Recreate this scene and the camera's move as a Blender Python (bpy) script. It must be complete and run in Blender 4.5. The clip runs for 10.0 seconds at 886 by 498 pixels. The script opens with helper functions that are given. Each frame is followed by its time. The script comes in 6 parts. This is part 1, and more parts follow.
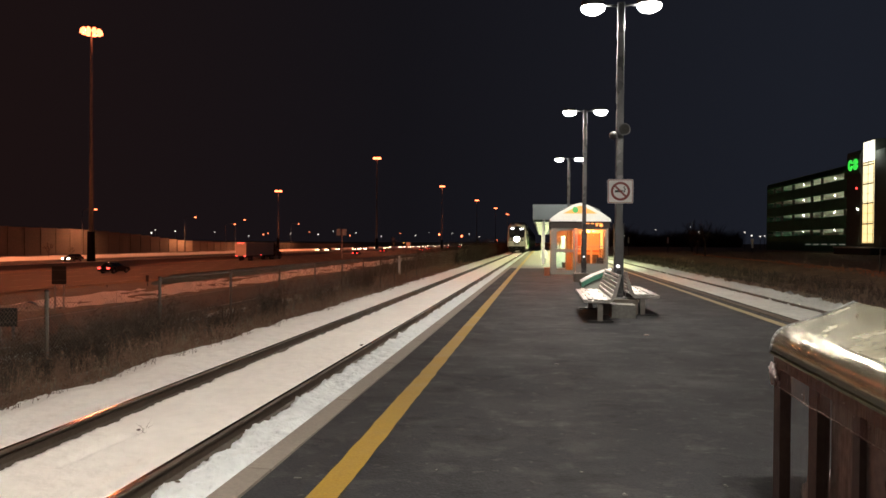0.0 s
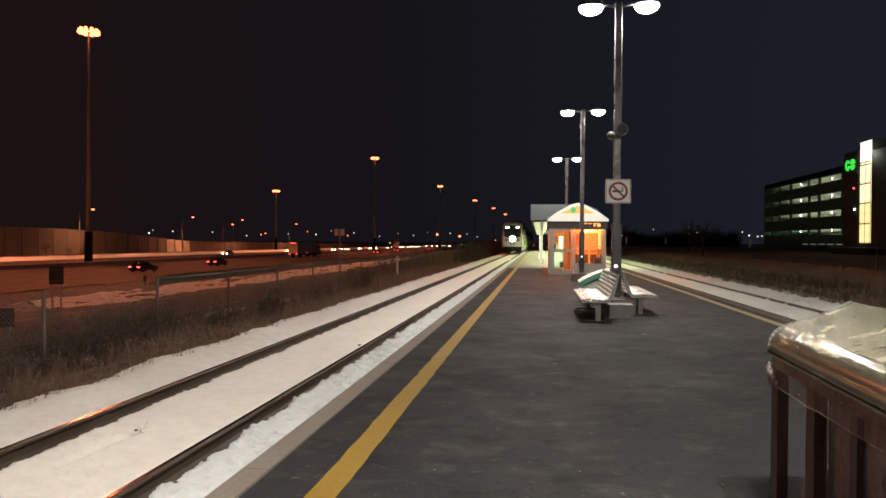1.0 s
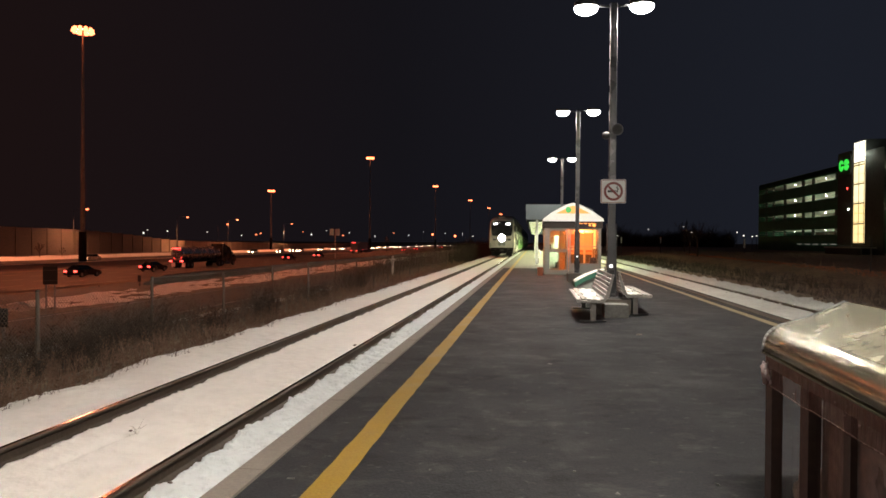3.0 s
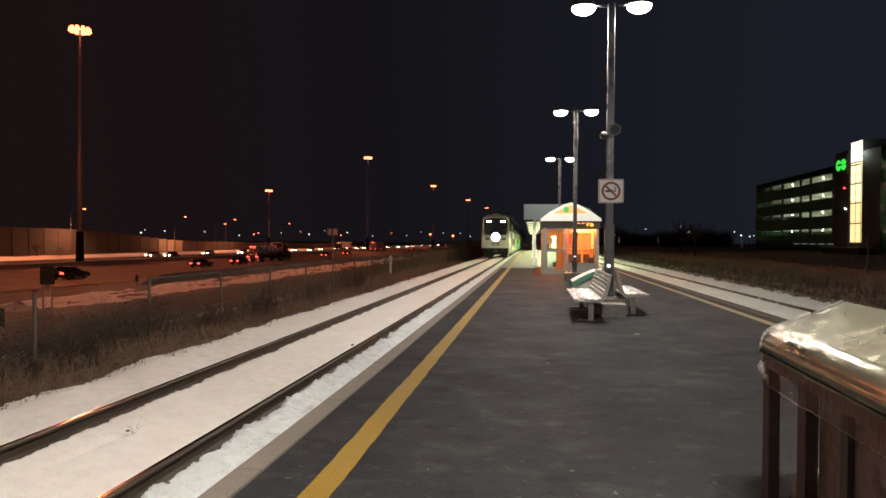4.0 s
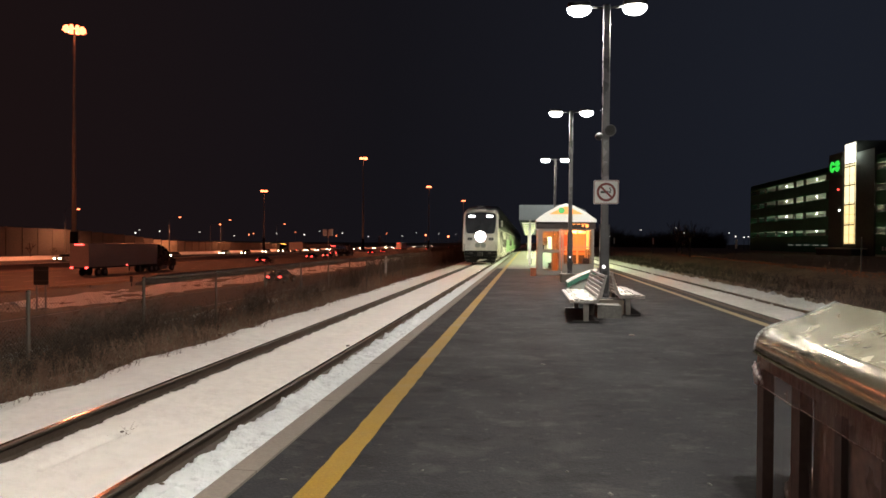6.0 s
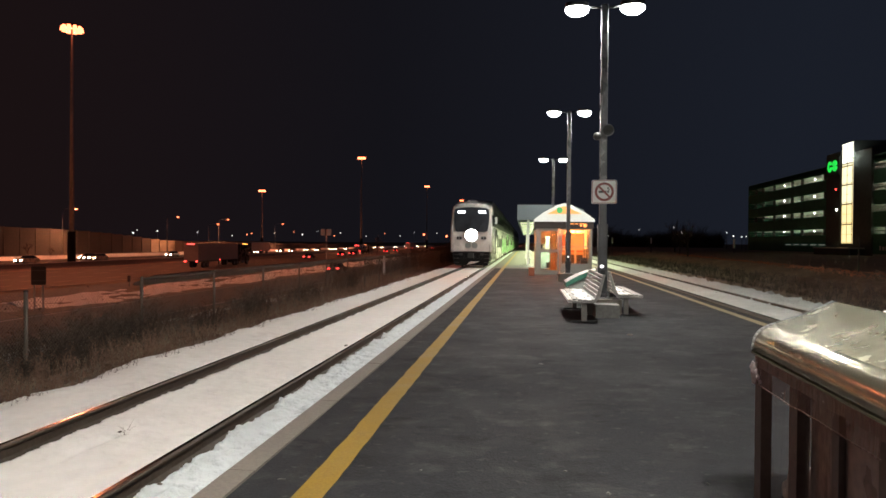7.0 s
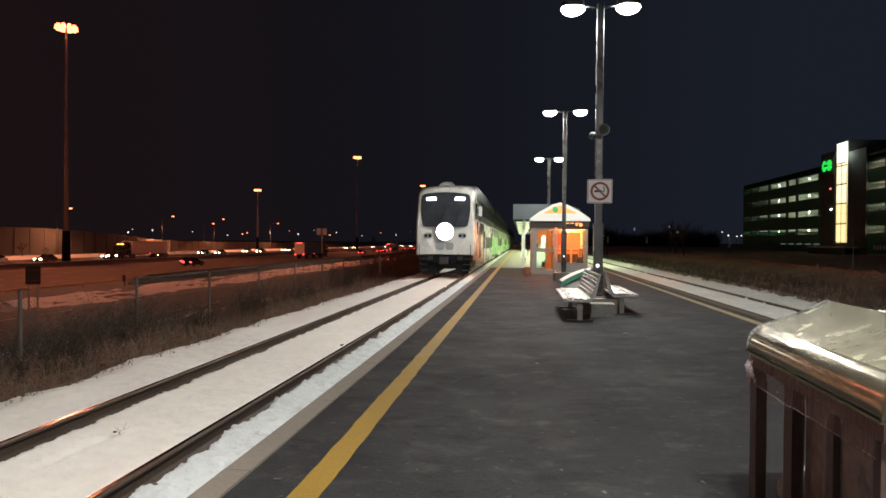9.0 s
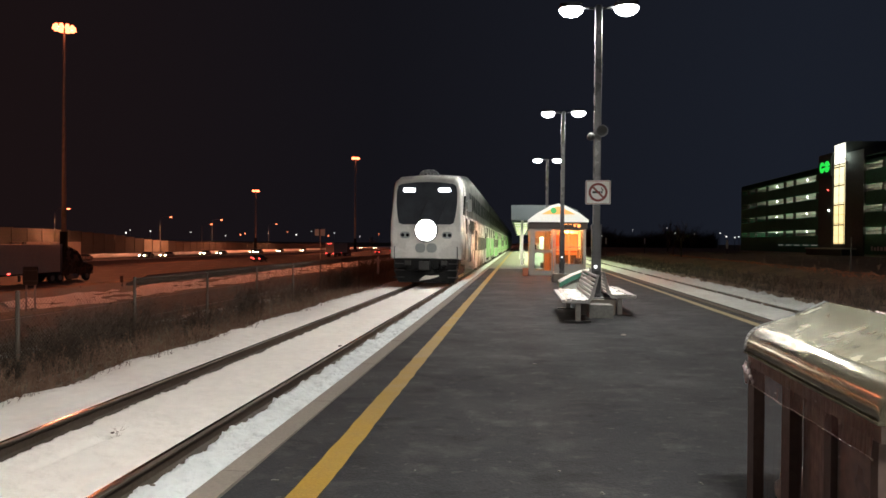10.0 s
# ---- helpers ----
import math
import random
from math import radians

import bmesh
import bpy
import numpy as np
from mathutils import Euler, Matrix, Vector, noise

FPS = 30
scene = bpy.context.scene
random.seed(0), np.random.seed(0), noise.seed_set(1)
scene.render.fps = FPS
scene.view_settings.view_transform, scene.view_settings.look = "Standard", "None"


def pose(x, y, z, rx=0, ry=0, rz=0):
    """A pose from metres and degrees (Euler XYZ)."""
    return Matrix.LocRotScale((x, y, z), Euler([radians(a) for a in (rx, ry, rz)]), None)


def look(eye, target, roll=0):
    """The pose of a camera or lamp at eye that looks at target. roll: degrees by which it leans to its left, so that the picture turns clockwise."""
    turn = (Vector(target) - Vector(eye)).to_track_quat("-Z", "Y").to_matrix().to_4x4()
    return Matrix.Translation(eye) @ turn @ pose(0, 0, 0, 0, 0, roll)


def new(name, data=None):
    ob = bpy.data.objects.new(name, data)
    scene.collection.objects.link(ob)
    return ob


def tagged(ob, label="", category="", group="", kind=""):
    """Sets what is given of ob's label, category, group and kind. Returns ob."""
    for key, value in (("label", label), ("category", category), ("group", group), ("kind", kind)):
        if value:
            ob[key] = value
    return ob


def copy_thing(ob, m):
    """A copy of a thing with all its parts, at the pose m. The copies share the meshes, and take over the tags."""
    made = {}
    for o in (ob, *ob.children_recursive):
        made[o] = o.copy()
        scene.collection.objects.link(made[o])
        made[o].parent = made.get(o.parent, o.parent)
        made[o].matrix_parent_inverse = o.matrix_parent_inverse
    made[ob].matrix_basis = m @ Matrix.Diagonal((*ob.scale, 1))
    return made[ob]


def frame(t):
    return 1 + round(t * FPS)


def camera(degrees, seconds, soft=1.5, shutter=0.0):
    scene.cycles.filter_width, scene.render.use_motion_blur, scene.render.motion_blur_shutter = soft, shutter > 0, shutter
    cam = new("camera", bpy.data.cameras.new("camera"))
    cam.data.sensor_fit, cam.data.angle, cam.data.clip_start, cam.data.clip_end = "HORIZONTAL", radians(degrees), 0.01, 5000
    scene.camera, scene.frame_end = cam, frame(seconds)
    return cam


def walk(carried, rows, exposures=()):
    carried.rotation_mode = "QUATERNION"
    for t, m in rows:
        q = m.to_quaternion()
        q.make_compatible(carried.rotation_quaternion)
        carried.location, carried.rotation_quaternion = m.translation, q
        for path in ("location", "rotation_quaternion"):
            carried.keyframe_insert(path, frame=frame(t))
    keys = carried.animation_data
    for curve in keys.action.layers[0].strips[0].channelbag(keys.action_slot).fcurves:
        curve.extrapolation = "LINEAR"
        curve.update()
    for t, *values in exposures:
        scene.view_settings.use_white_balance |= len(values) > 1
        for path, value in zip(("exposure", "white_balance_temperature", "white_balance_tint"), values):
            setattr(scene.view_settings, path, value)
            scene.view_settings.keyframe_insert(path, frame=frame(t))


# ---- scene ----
# ---- camera ----
cam = camera(66.75, 10.0, 1.6)
EYE = Vector((0.0, 0.0, 1.60))


def aim(turn, dip, lean):
    """The camera's pose: degrees to the left of the track, downwards, and of lean."""
    a, b = radians(turn), radians(dip)
    return look(EYE, EYE + Vector((-math.sin(a) * math.cos(b), math.cos(a) * math.cos(b), -math.sin(b))), lean)


PATH = [(0, 8.270, .635, .40), (0.5, 8.201, .634, .39), (1, 8.095, .633, .38), (1.5, 8.005, .628, .38), (2, 7.890, .630, .39),
        (2.5, 7.797, .630, .39), (3.25, 7.655, .640, .385), (4, 7.519, .655, .38), (4.5, 7.419, .624, .40), (5, 7.313, .617, .40),
        (5.5, 7.213, .585, .45), (6.25, 7.085, .597, .44), (7, 6.972, .611, .43), (7.5, 6.898, .624, .44), (8, 6.823, .640, .42),
        (8.5, 6.723, .630, .43), (9, 6.621, .660, .41), (9.5, 6.542, .645, .42), (10, 6.469, .584, .46)]
walk(cam, [(t, aim(a, b, c)) for t, a, b, c in PATH],
     [(0, 0, 6850, 14), (5.5, 0, 6800, 14), (7, 0, 6350, 11), (10, 0, 6350, 11)])

# ---- night sky and exposure ----
world = bpy.data.worlds.new("night_sky")
scene.world = world
world.use_nodes = True
wn, wl = world.node_tree.nodes, world.node_tree.links
bg = wn["Background"]
tc = wn.new("ShaderNodeTexCoord")
sep = wn.new("ShaderNodeSeparateXYZ")
wl.new(tc.outputs["Generated"], sep.inputs[0])
mr = wn.new("ShaderNodeMapRange")
mr.inputs[1].default_value, mr.inputs[2].default_value = -0.75, 0.35
wl.new(sep.outputs["X"], mr.inputs[0])
ramp = wn.new("ShaderNodeValToRGB")
ramp.color_ramp.elements[0].position, ramp.color_ramp.elements[0].color = 0.0, (0.0108, 0.0054, 0.0051, 1)
ramp.color_ramp.elements[1].position, ramp.color_ramp.elements[1].color = 1.0, (0.0102, 0.0126, 0.0196, 1)
mid = ramp.color_ramp.elements.new(0.5)
mid.color = (0.0068, 0.0065, 0.0090, 1)
wl.new(mr.outputs[0], ramp.inputs[0])
wl.new(ramp.outputs[0], bg.inputs["Color"])
bg.inputs["Strength"].default_value = 1.0


def lamp(name, kind, at, power, colour, size=0.3, target=None, spread=160.0, blend=0.6):
    d = bpy.data.lights.new(name, kind)
    if kind == "AREA":
        d.spread = radians(spread)
    d.energy, d.color = power, colour
    if kind == "AREA":
        d.shape, d.size = "DISK", size
    else:
        d.shadow_soft_size = size
    if kind == "SPOT":
        d.spot_size, d.spot_blend = radians(spread), blend
    ob = new(name, d)
    ob.matrix_world = look(at, target) if target else Matrix.Translation(at)
    return ob


COOL, SODIUM, FLUOR, WARM = (1.0, 0.955, 0.85), (1.0, 0.24, 0.10), (0.93, 1.0, 0.56), (1.0, 0.27, 0.065)
PLAT_LAMPS = [-12, 1.2, 15.7, 28.1, 43.9]
LAMP_X, LAMP_Z = 1.75, 7.0
MASTS = [(-80.6, 111.4), (-73.6, 297), (-66.5, 452), (-57.5, 607), (-50, 749), (-45, 914)]
POWERS = {-12: 1400, 1.2: 1850, 15.7: 1230, 28.1: 1350, 43.9: 1000}
for y in PLAT_LAMPS:
    for s in (-0.61, 0.61):
        lamp("platform_light", "SPOT", (LAMP_X + s, y, LAMP_Z - 0.24), POWERS[y], COOL, 0.14, (LAMP_X + s * 1.6, y, 0), 176, 0.4)
for x, y in MASTS[:3]:
    lamp("mast_light", "SPOT", (x, y, 39.6), 400000, SODIUM, 1.2, (x + 2, y - 4, -3), 152)
# Added unseen light behind the camera, to brighten truck and trailer sides.
lamp("mast_light", "SPOT", (-42, -40, 39.6), 230000, SODIUM, 1.2, (-66, 62, -3), 58)
# Last two are added to the row, to brighten strip and wall.
COBRAS = [(-137, 187, 10.8), (-137, 246.5, 10.6), (-138, 293, 11.1), (-138, 283, 8.8), (-137, 130, 11.0), (-137, 360, 11.0)]
for x, y, z in COBRAS[:3] + COBRAS[4:]:
    lamp("road_light", "SPOT", (x + 3.2, y, z - 0.2), 50000, (1.0, 0.36, 0.17), 0.4, (x + 9, y - 2, -3), 165)
for i in range(6):
    for x in (0.9, 3.5):
        strip = lamp("canopy_light", "AREA", (x, 54 + 13 * i, 3.02), 560 if x < 2 else 1300, FLUOR, 0.5, (x, 53.9 + 13 * i, 0), 166 if x < 2 else 172)
        strip.data.shape, strip.data.size_y = "RECTANGLE", 11.5
lamp("heater_light", "POINT", (1.55, 34.3, 2.1), 520, WARM, 0.25)
lamp("heater_light", "POINT", (2.6, 35.6, 2.1), 580, WARM, 0.25)
lamp("tower_wall_light", "POINT", (58.4, 131.2, 18.1), 260, (0.86, 1.0, 0.86), 0.2)
for y in (100, 117, 146, 160, 176):
    for z in (4.7, 8.3, 11.9, 15.6):
        lamp("garage_light", "AREA", (66, y, z), 7500 if y < 130 else 1000, (1.0, 0.95, 0.68) if y < 130 else (0.82, 1.0, 0.70), 1.0, (66, y, 0))

# ---- materials ----


def material(name, base, rough=0.6, metal=0.0, grain=30.0, amount=0.25, stain=1.5, bump=0.15, dist=0.01, tint=None, glow=None, power=0.0, rand=0.0, spec=0.5, vary=0.12):
    """A surface with variation at two scales: stains and fine grain, and relief."""
    m = bpy.data.materials.new(name)
    m.use_nodes = True
    n, l = m.node_tree.nodes, m.node_tree.links
    p = n["Principled BSDF"]
    p.inputs["Roughness"].default_value, p.inputs["Metallic"].default_value = rough, metal
    p.inputs["Specular IOR Level"].default_value = spec
    co = n.new("ShaderNodeTexCoord")
    big, fine = n.new("ShaderNodeTexNoise"), n.new("ShaderNodeTexNoise")
    big.inputs["Scale"].default_value, big.inputs["Detail"].default_value = stain, 6
    fine.inputs["Scale"].default_value, fine.inputs["Detail"].default_value = grain, 4
    l.new(co.outputs["Object"], big.inputs["Vector"])
    l.new(co.outputs["Object"], fine.inputs["Vector"])
    add = n.new("ShaderNodeMath")
    add.operation = "ADD"
    l.new(big.outputs["Fac"], add.inputs[0])
    l.new(fine.outputs["Fac"], add.inputs[1])
    last = add.outputs[0]
    if rand:
        oi, mu = n.new("ShaderNodeObjectInfo"), n.new("ShaderNodeMath")
        mu.operation = "MULTIPLY_ADD"
        mu.inputs[1].default_value, mu.inputs[2].default_value = rand, -rand / 2
        l.new(oi.outputs["Random"], mu.inputs[0])
        a2 = n.new("ShaderNodeMath")
        a2.operation = "ADD"
        l.new(last, a2.inputs[0])
        l.new(mu.outputs[0], a2.inputs[1])
        last = a2.outputs[0]
    rng = n.new("ShaderNodeMapRange")
    rng.inputs[1].default_value, rng.inputs[2].default_value = 0.6, 1.4
    l.new(last, rng.inputs[0])
    mx = n.new("ShaderNodeMix")
    mx.data_type = "RGBA"
    dark = tint or [c * (1 - amount) for c in base]
    light = [min(1, c * (1 + amount)) for c in base]
    mx.inputs[6].default_value, mx.inputs[7].default_value = (*dark, 1), (*light, 1)
    l.new(rng.outputs[0], mx.inputs[0])
    l.new(mx.outputs[2], p.inputs["Base Color"])
    if bump:
        b = n.new("ShaderNodeBump")
        b.inputs["Strength"].default_value, b.inputs["Distance"].default_value = bump, dist
        l.new(last, b.inputs["Height"])
        l.new(b.outputs[0], p.inputs["Normal"])
    rr = n.new("ShaderNodeMapRange")
    rr.inputs[1].default_value, rr.inputs[2].default_value = 0.3, 0.7
    rr.inputs[3].default_value, rr.inputs[4].default_value = max(0.03, rough - vary), min(1, rough + vary)
    l.new(big.outputs["Fac"], rr.inputs[0])
    l.new(rr.outputs[0], p.inputs["Roughness"])
    if glow:
        p.inputs["Emission Color"].default_value, p.inputs["Emission Strength"].default_value = (*glow, 1), power
    return m


def plastic_film(name, colour, thin, thick):
    """Thin clear plastic: mostly see-through, glossy, milky along its folds."""
    m = bpy.data.materials.new(name)
    m.use_nodes = True
    n, l = m.node_tree.nodes, m.node_tree.links
    p = n["Principled BSDF"]
    p.inputs["Base Color"].default_value = (*colour, 1)
    p.inputs["Roughness"].default_value = 0.16
    co, mp, ns, rg = n.new("ShaderNodeTexCoord"), n.new("ShaderNodeMapping"), n.new("ShaderNodeTexNoise"), n.new("ShaderNodeMapRange")
    mp.inputs["Scale"].default_value = (3, 45, 3)
    ns.inputs["Scale"].default_value, ns.inputs["Detail"].default_value = 1.2, 5
    rg.inputs[1].default_value, rg.inputs[2].default_value = 0.45, 0.75
    rg.inputs[3].default_value, rg.inputs[4].default_value = thin, thick
    l.new(co.outputs["Object"], mp.inputs[0])
    l.new(mp.outputs[0], ns.inputs["Vector"])
    l.new(ns.outputs["Fac"], rg.inputs[0])
    l.new(rg.outputs[0], p.inputs["Alpha"])
    return m


def glass(name, colour=(0.9, 0.95, 0.95), rough=0.03):
    m = bpy.data.materials.new(name)
    m.use_nodes = True
    n, l = m.node_tree.nodes, m.node_tree.links
    n.remove(n["Principled BSDF"])
    tr, gl, fr, mx = n.new("ShaderNodeBsdfTransparent"), n.new("ShaderNodeBsdfGlossy"), n.new("ShaderNodeFresnel"), n.new("ShaderNodeMixShader")
    tr.inputs[0].default_value, gl.inputs["Roughness"].default_value = (*colour, 1), rough
    fr.inputs[0].default_value = 1.45
    l.new(fr.outputs[0], mx.inputs[0])
    l.new(tr.outputs[0], mx.inputs[1])
    l.new(gl.outputs[0], mx.inputs[2])
    l.new(mx.outputs[0], n["Material Output"].inputs[0])
    return m




def scuffed_asphalt():
    """Dark platform asphalt with pale scuffs, damp stains and coarse grit."""
    m = material("platform_asphalt", (0.024, 0.0245, 0.027), 0.85, grain=55, amount=0.45, stain=0.9, bump=0.45, dist=0.012, spec=0.2)
    n, l = m.node_tree.nodes, m.node_tree.links
    p = n["Principled BSDF"]
    old = p.inputs["Base Color"].links[0].from_socket
    co, mp = n.new("ShaderNodeTexCoord"), n.new("ShaderNodeMapping")
    mp.inputs["Scale"].default_value = (0.75, 1.0, 1.0)
    l.new(co.outputs["Object"], mp.inputs[0])
    last = old
    for scale, lo, hi, colour, amount in ((2.6, 0.53, 0.76, (0.080, 0.078, 0.074), 0.8), (0.7, 0.48, 0.68, (0.047, 0.047, 0.048), 0.75), (11.0, 0.60, 0.70, (0.13, 0.127, 0.118), 0.45), (1.7, 0.55, 0.66, (0.010, 0.010, 0.011), 0.8), (5.0, 0.57, 0.68, (0.011, 0.011, 0.012), 0.6)):
        t, r, x = n.new("ShaderNodeTexNoise"), n.new("ShaderNodeMapRange"), n.new("ShaderNodeMix")
        t.inputs["Scale"].default_value, t.inputs["Detail"].default_value, t.inputs["Roughness"].default_value = scale, 8, 0.65
        t.inputs["Distortion"].default_value = 0.2
        r.inputs[1].default_value, r.inputs[2].default_value, r.inputs[4].default_value = lo, hi, amount
        x.data_type = "RGBA"
        x.inputs[7].default_value = (*colour, 1)
        l.new(mp.outputs[0], t.inputs["Vector"])
        l.new(t.outputs["Fac"], r.inputs[0])
        l.new(r.outputs[0], x.inputs[0])
        l.new(last, x.inputs[6])
        last = x.outputs[2]
    l.new(last, p.inputs["Base Color"])
    return m


ASPHALT = scuffed_asphalt()
CONCRETE = material("kerb_concrete", (0.205, 0.178, 0.150), 0.8, grain=40, amount=0.2, stain=1.2, bump=0.3)
YELLOW = material("yellow_line_paint", (0.31, 0.19, 0.028), 0.6, grain=50, amount=0.25, stain=2.0, bump=0.2)
SNOW = material("trodden_snow", (0.90, 0.872, 0.815), 0.75, grain=6, amount=0.07, stain=0.9, bump=0.5, dist=0.06, spec=0.2)
BANKSNOW = material("ploughed_bank_snow", (0.445, 0.465, 0.435), 0.75, grain=8, amount=0.14, stain=0.7, bump=0.7, dist=0.08, spec=0.2)
LUMPSNOW = material("lumpy_kerb_snow", (0.70, 0.74, 0.75), 0.75, grain=11, amount=0.10, stain=3.0, bump=0.7, dist=0.06, spec=0.2)
SNOW_DIRTY = material("dirty_snow", (0.47, 0.485, 0.455), 0.75, grain=7, amount=0.25, stain=0.5, bump=0.6, dist=0.08)
GRIT = material("dark_thawed_grit", (0.105, 0.093, 0.073), 0.9, grain=14, amount=0.5, stain=0.8, bump=0.6, dist=0.03, spec=0.2)
SLUSH = material("brown_slush", (0.30, 0.26, 0.22), 0.8, grain=5, amount=0.45, stain=0.5, bump=0.6, dist=0.08)
RAIL = material("rusty_rail", (0.062, 0.046, 0.034), 0.6, 0.2, grain=30, amount=0.35)
RAILHEAD = material("polished_railhead", (0.60, 0.56, 0.50), 0.15, 1.0, grain=20, amount=0.15, bump=0.02, vary=0.05)
BALLAST = material("dark_ballast", (0.036, 0.032, 0.027), 0.9, grain=14, amount=0.6, bump=1.0, dist=0.05)
EARTH = material("winter_earth", (0.18, 0.14, 0.105), 0.95, spec=0.1, grain=3, amount=0.5, stain=0.25, bump=0.6, dist=0.1)
ROAD = material("highway_asphalt", (0.075, 0.072, 0.07), 0.85, grain=3, amount=0.4, stain=0.06, bump=0.1, spec=0.12)
STEEL = material("galvanised_steel", (0.26, 0.265, 0.265), 0.5, 0.75, grain=25, amount=0.15, bump=0.05)
POLE = material("grey_painted_pole", (0.095, 0.095, 0.10), 0.30, 0.2, grain=25, amount=0.2, stain=2, bump=0.03, spec=0.5)
MASTSTEEL = material("weathered_mast_steel", (0.26, 0.255, 0.25), 0.7, 0.1, grain=5, amount=0.3, spec=0.2)
# Near-black base colour carries the unlit silhouette of mast foot and ring.
MASTSHADE = material("unlit_mast_steel", (0.012, 0.012, 0.012), 0.85, grain=5, amount=0.3, spec=0.1)
DARKSTEEL = material("dark_painted_steel", (0.05, 0.05, 0.05), 0.5, 0.3, grain=25, amount=0.3)
LAMPGLOW = material("white_lamp_glass", (0.9, 0.9, 0.9), 0.3, glow=(0.95, 1.0, 0.95), power=60)
SODIUMGLOW = material("sodium_lamp_glass", (0.9, 0.6, 0.3), 0.3, glow=(1.0, 0.20, 0.08), power=6)
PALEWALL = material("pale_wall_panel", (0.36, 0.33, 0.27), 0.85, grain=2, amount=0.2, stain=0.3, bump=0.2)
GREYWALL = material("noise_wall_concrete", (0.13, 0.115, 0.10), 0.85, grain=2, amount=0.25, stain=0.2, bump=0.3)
WHITE = material("white_paint", (0.78, 0.79, 0.78), 0.35, grain=20, amount=0.06, stain=0.9, bump=0.03)
GREEN = material("green_paint", (0.10, 0.42, 0.06), 0.35, grain=20, amount=0.12, bump=0.03)
BLACK = material("black_underframe", (0.009, 0.009, 0.010), 0.7, spec=0.25, grain=20, amount=0.5, bump=0.3)
SIDEGLASS = material("dark_side_window", (0.012, 0.014, 0.014), 0.4, grain=3, amount=0.2, bump=0.0, spec=0.05)
DARKGLASS = material("dark_windscreen", (0.012, 0.014, 0.018), 0.12, grain=3, amount=0.2, bump=0.0)
HEADLIGHT = material("headlight_lens", (0.9, 0.9, 0.9), 0.2, glow=(1.0, 0.98, 0.92), power=30)
MARKER = material("upper_headlight_lens", (0.9, 0.9, 0.9), 0.2, glow=(0.95, 0.97, 1.0), power=14)

# ---- mesh helpers ----


def tag_mesh(name, bm, mat, bevel=0.0, smooth=False):
    if bevel:
        bmesh.ops.bevel(bm, geom=[e for e in bm.edges if e.calc_face_angle(0) > 0.5], offset=bevel, segments=2, affect="EDGES", profile=0.5)
    if any(e.is_manifold for e in bm.edges) and all(e.is_manifold for e in bm.edges):
        bmesh.ops.recalc_face_normals(bm, faces=bm.faces)
    me = bpy.data.meshes.new(name)
    bm.to_mesh(me)
    bm.free()
    for m in (mat if isinstance(mat, (list, tuple)) else [mat]):
        me.materials.append(m)
    if smooth:
        me.shade_smooth()
    return me


def part(name, bm, mat, parent=None, label="", at=None, bevel=0.0, smooth=False):
    ob = new(name, tag_mesh(name, bm, mat, bevel, smooth))
    if parent:
        ob.parent = parent
    if at is not None:
        ob.matrix_basis = at if isinstance(at, Matrix) else Matrix.Translation(at)
    if label:
        ob["label"] = label
    return ob


def thing(name, at, label, category, group="", kind=""):
    ob = new(name)
    ob.matrix_basis = at if isinstance(at, Matrix) else Matrix.Translation(at)
    return tagged(ob, label, category, group, kind)


def structure(name, bm, mat, label, category, bevel=0.0, smooth=False, kind="structure"):
    return tagged(part(name, bm, mat, bevel=bevel, smooth=smooth), label, category, kind=kind)


def box(bm, x0, x1, y0, y1, z0, z1, m=None):
    vs = [bm.verts.new((x, y, z)) for x in (x0, x1) for y in (y0, y1) for z in (z0, z1)]
    if m is not None:
        for v in vs:
            v.co = m @ v.co
    out = []
    for f in ((0, 1, 3, 2), (4, 6, 7, 5), (0, 4, 5, 1), (2, 3, 7, 6), (0, 2, 6, 4), (1, 5, 7, 3)):
        out.append(bm.faces.new([vs[i] for i in f]))
    return out


def boxes(*list_of):
    bm = bmesh.new()
    for b in list_of:
        box(bm, *b)
    return bm


def prism(bm, pts, y0, y1, axis="y"):
    """A closed outline pushed along an axis: pts are (x, z) for y, (y, z) for x, (x, y) for z."""
    def at(p, d):
        return {"y": (p[0], d, p[1]), "x": (d, p[0], p[1]), "z": (p[0], p[1], d)}[axis]
    a = [bm.verts.new(at(p, y0)) for p in pts]
    b = [bm.verts.new(at(p, y1)) for p in pts]
    n = len(pts)
    fs = [bm.faces.new(a[::-1]), bm.faces.new(b)]
    for i in range(n):
        fs.append(bm.faces.new((a[i], a[(i + 1) % n], b[(i + 1) % n], b[i])))
    return fs


def tube(bm, p, q, r0, r1=None, n=8, caps=True):
    """A tapered rod from p to q."""
    p, q = Vector(p), Vector(q)
    r1 = r0 if r1 is None else r1
    d = (q - p).normalized()
    u = d.orthogonal().normalized()
    w = d.cross(u)
    ring = [[bm.verts.new(c + (u * math.cos(2 * math.pi * i / n) + w * math.sin(2 * math.pi * i / n)) * r) for i in range(n)] for c, r in ((p, r0), (q, r1))]
    for i in range(n):
        f = bm.faces.new((ring[0][i], ring[0][(i + 1) % n], ring[1][(i + 1) % n], ring[1][i]))
        f.smooth = True
    if caps:
        bm.faces.new(ring[0][::-1])
        bm.faces.new(ring[1])


def rounded(w, h, r, n=5, cx=0.0, cz=0.0):
    """A rounded rectangle's outline."""
    pts = []
    for sx, sz, a0 in ((1, 1, 0), (-1, 1, 90), (-1, -1, 180), (1, -1, 270)):
        for i in range(n):
            a = radians(a0 + 90 * i / (n - 1))
            pts.append((cx + sx * (w / 2 - r) + r * math.cos(a), cz + sz * (h / 2 - r) + r * math.sin(a)))
    return pts


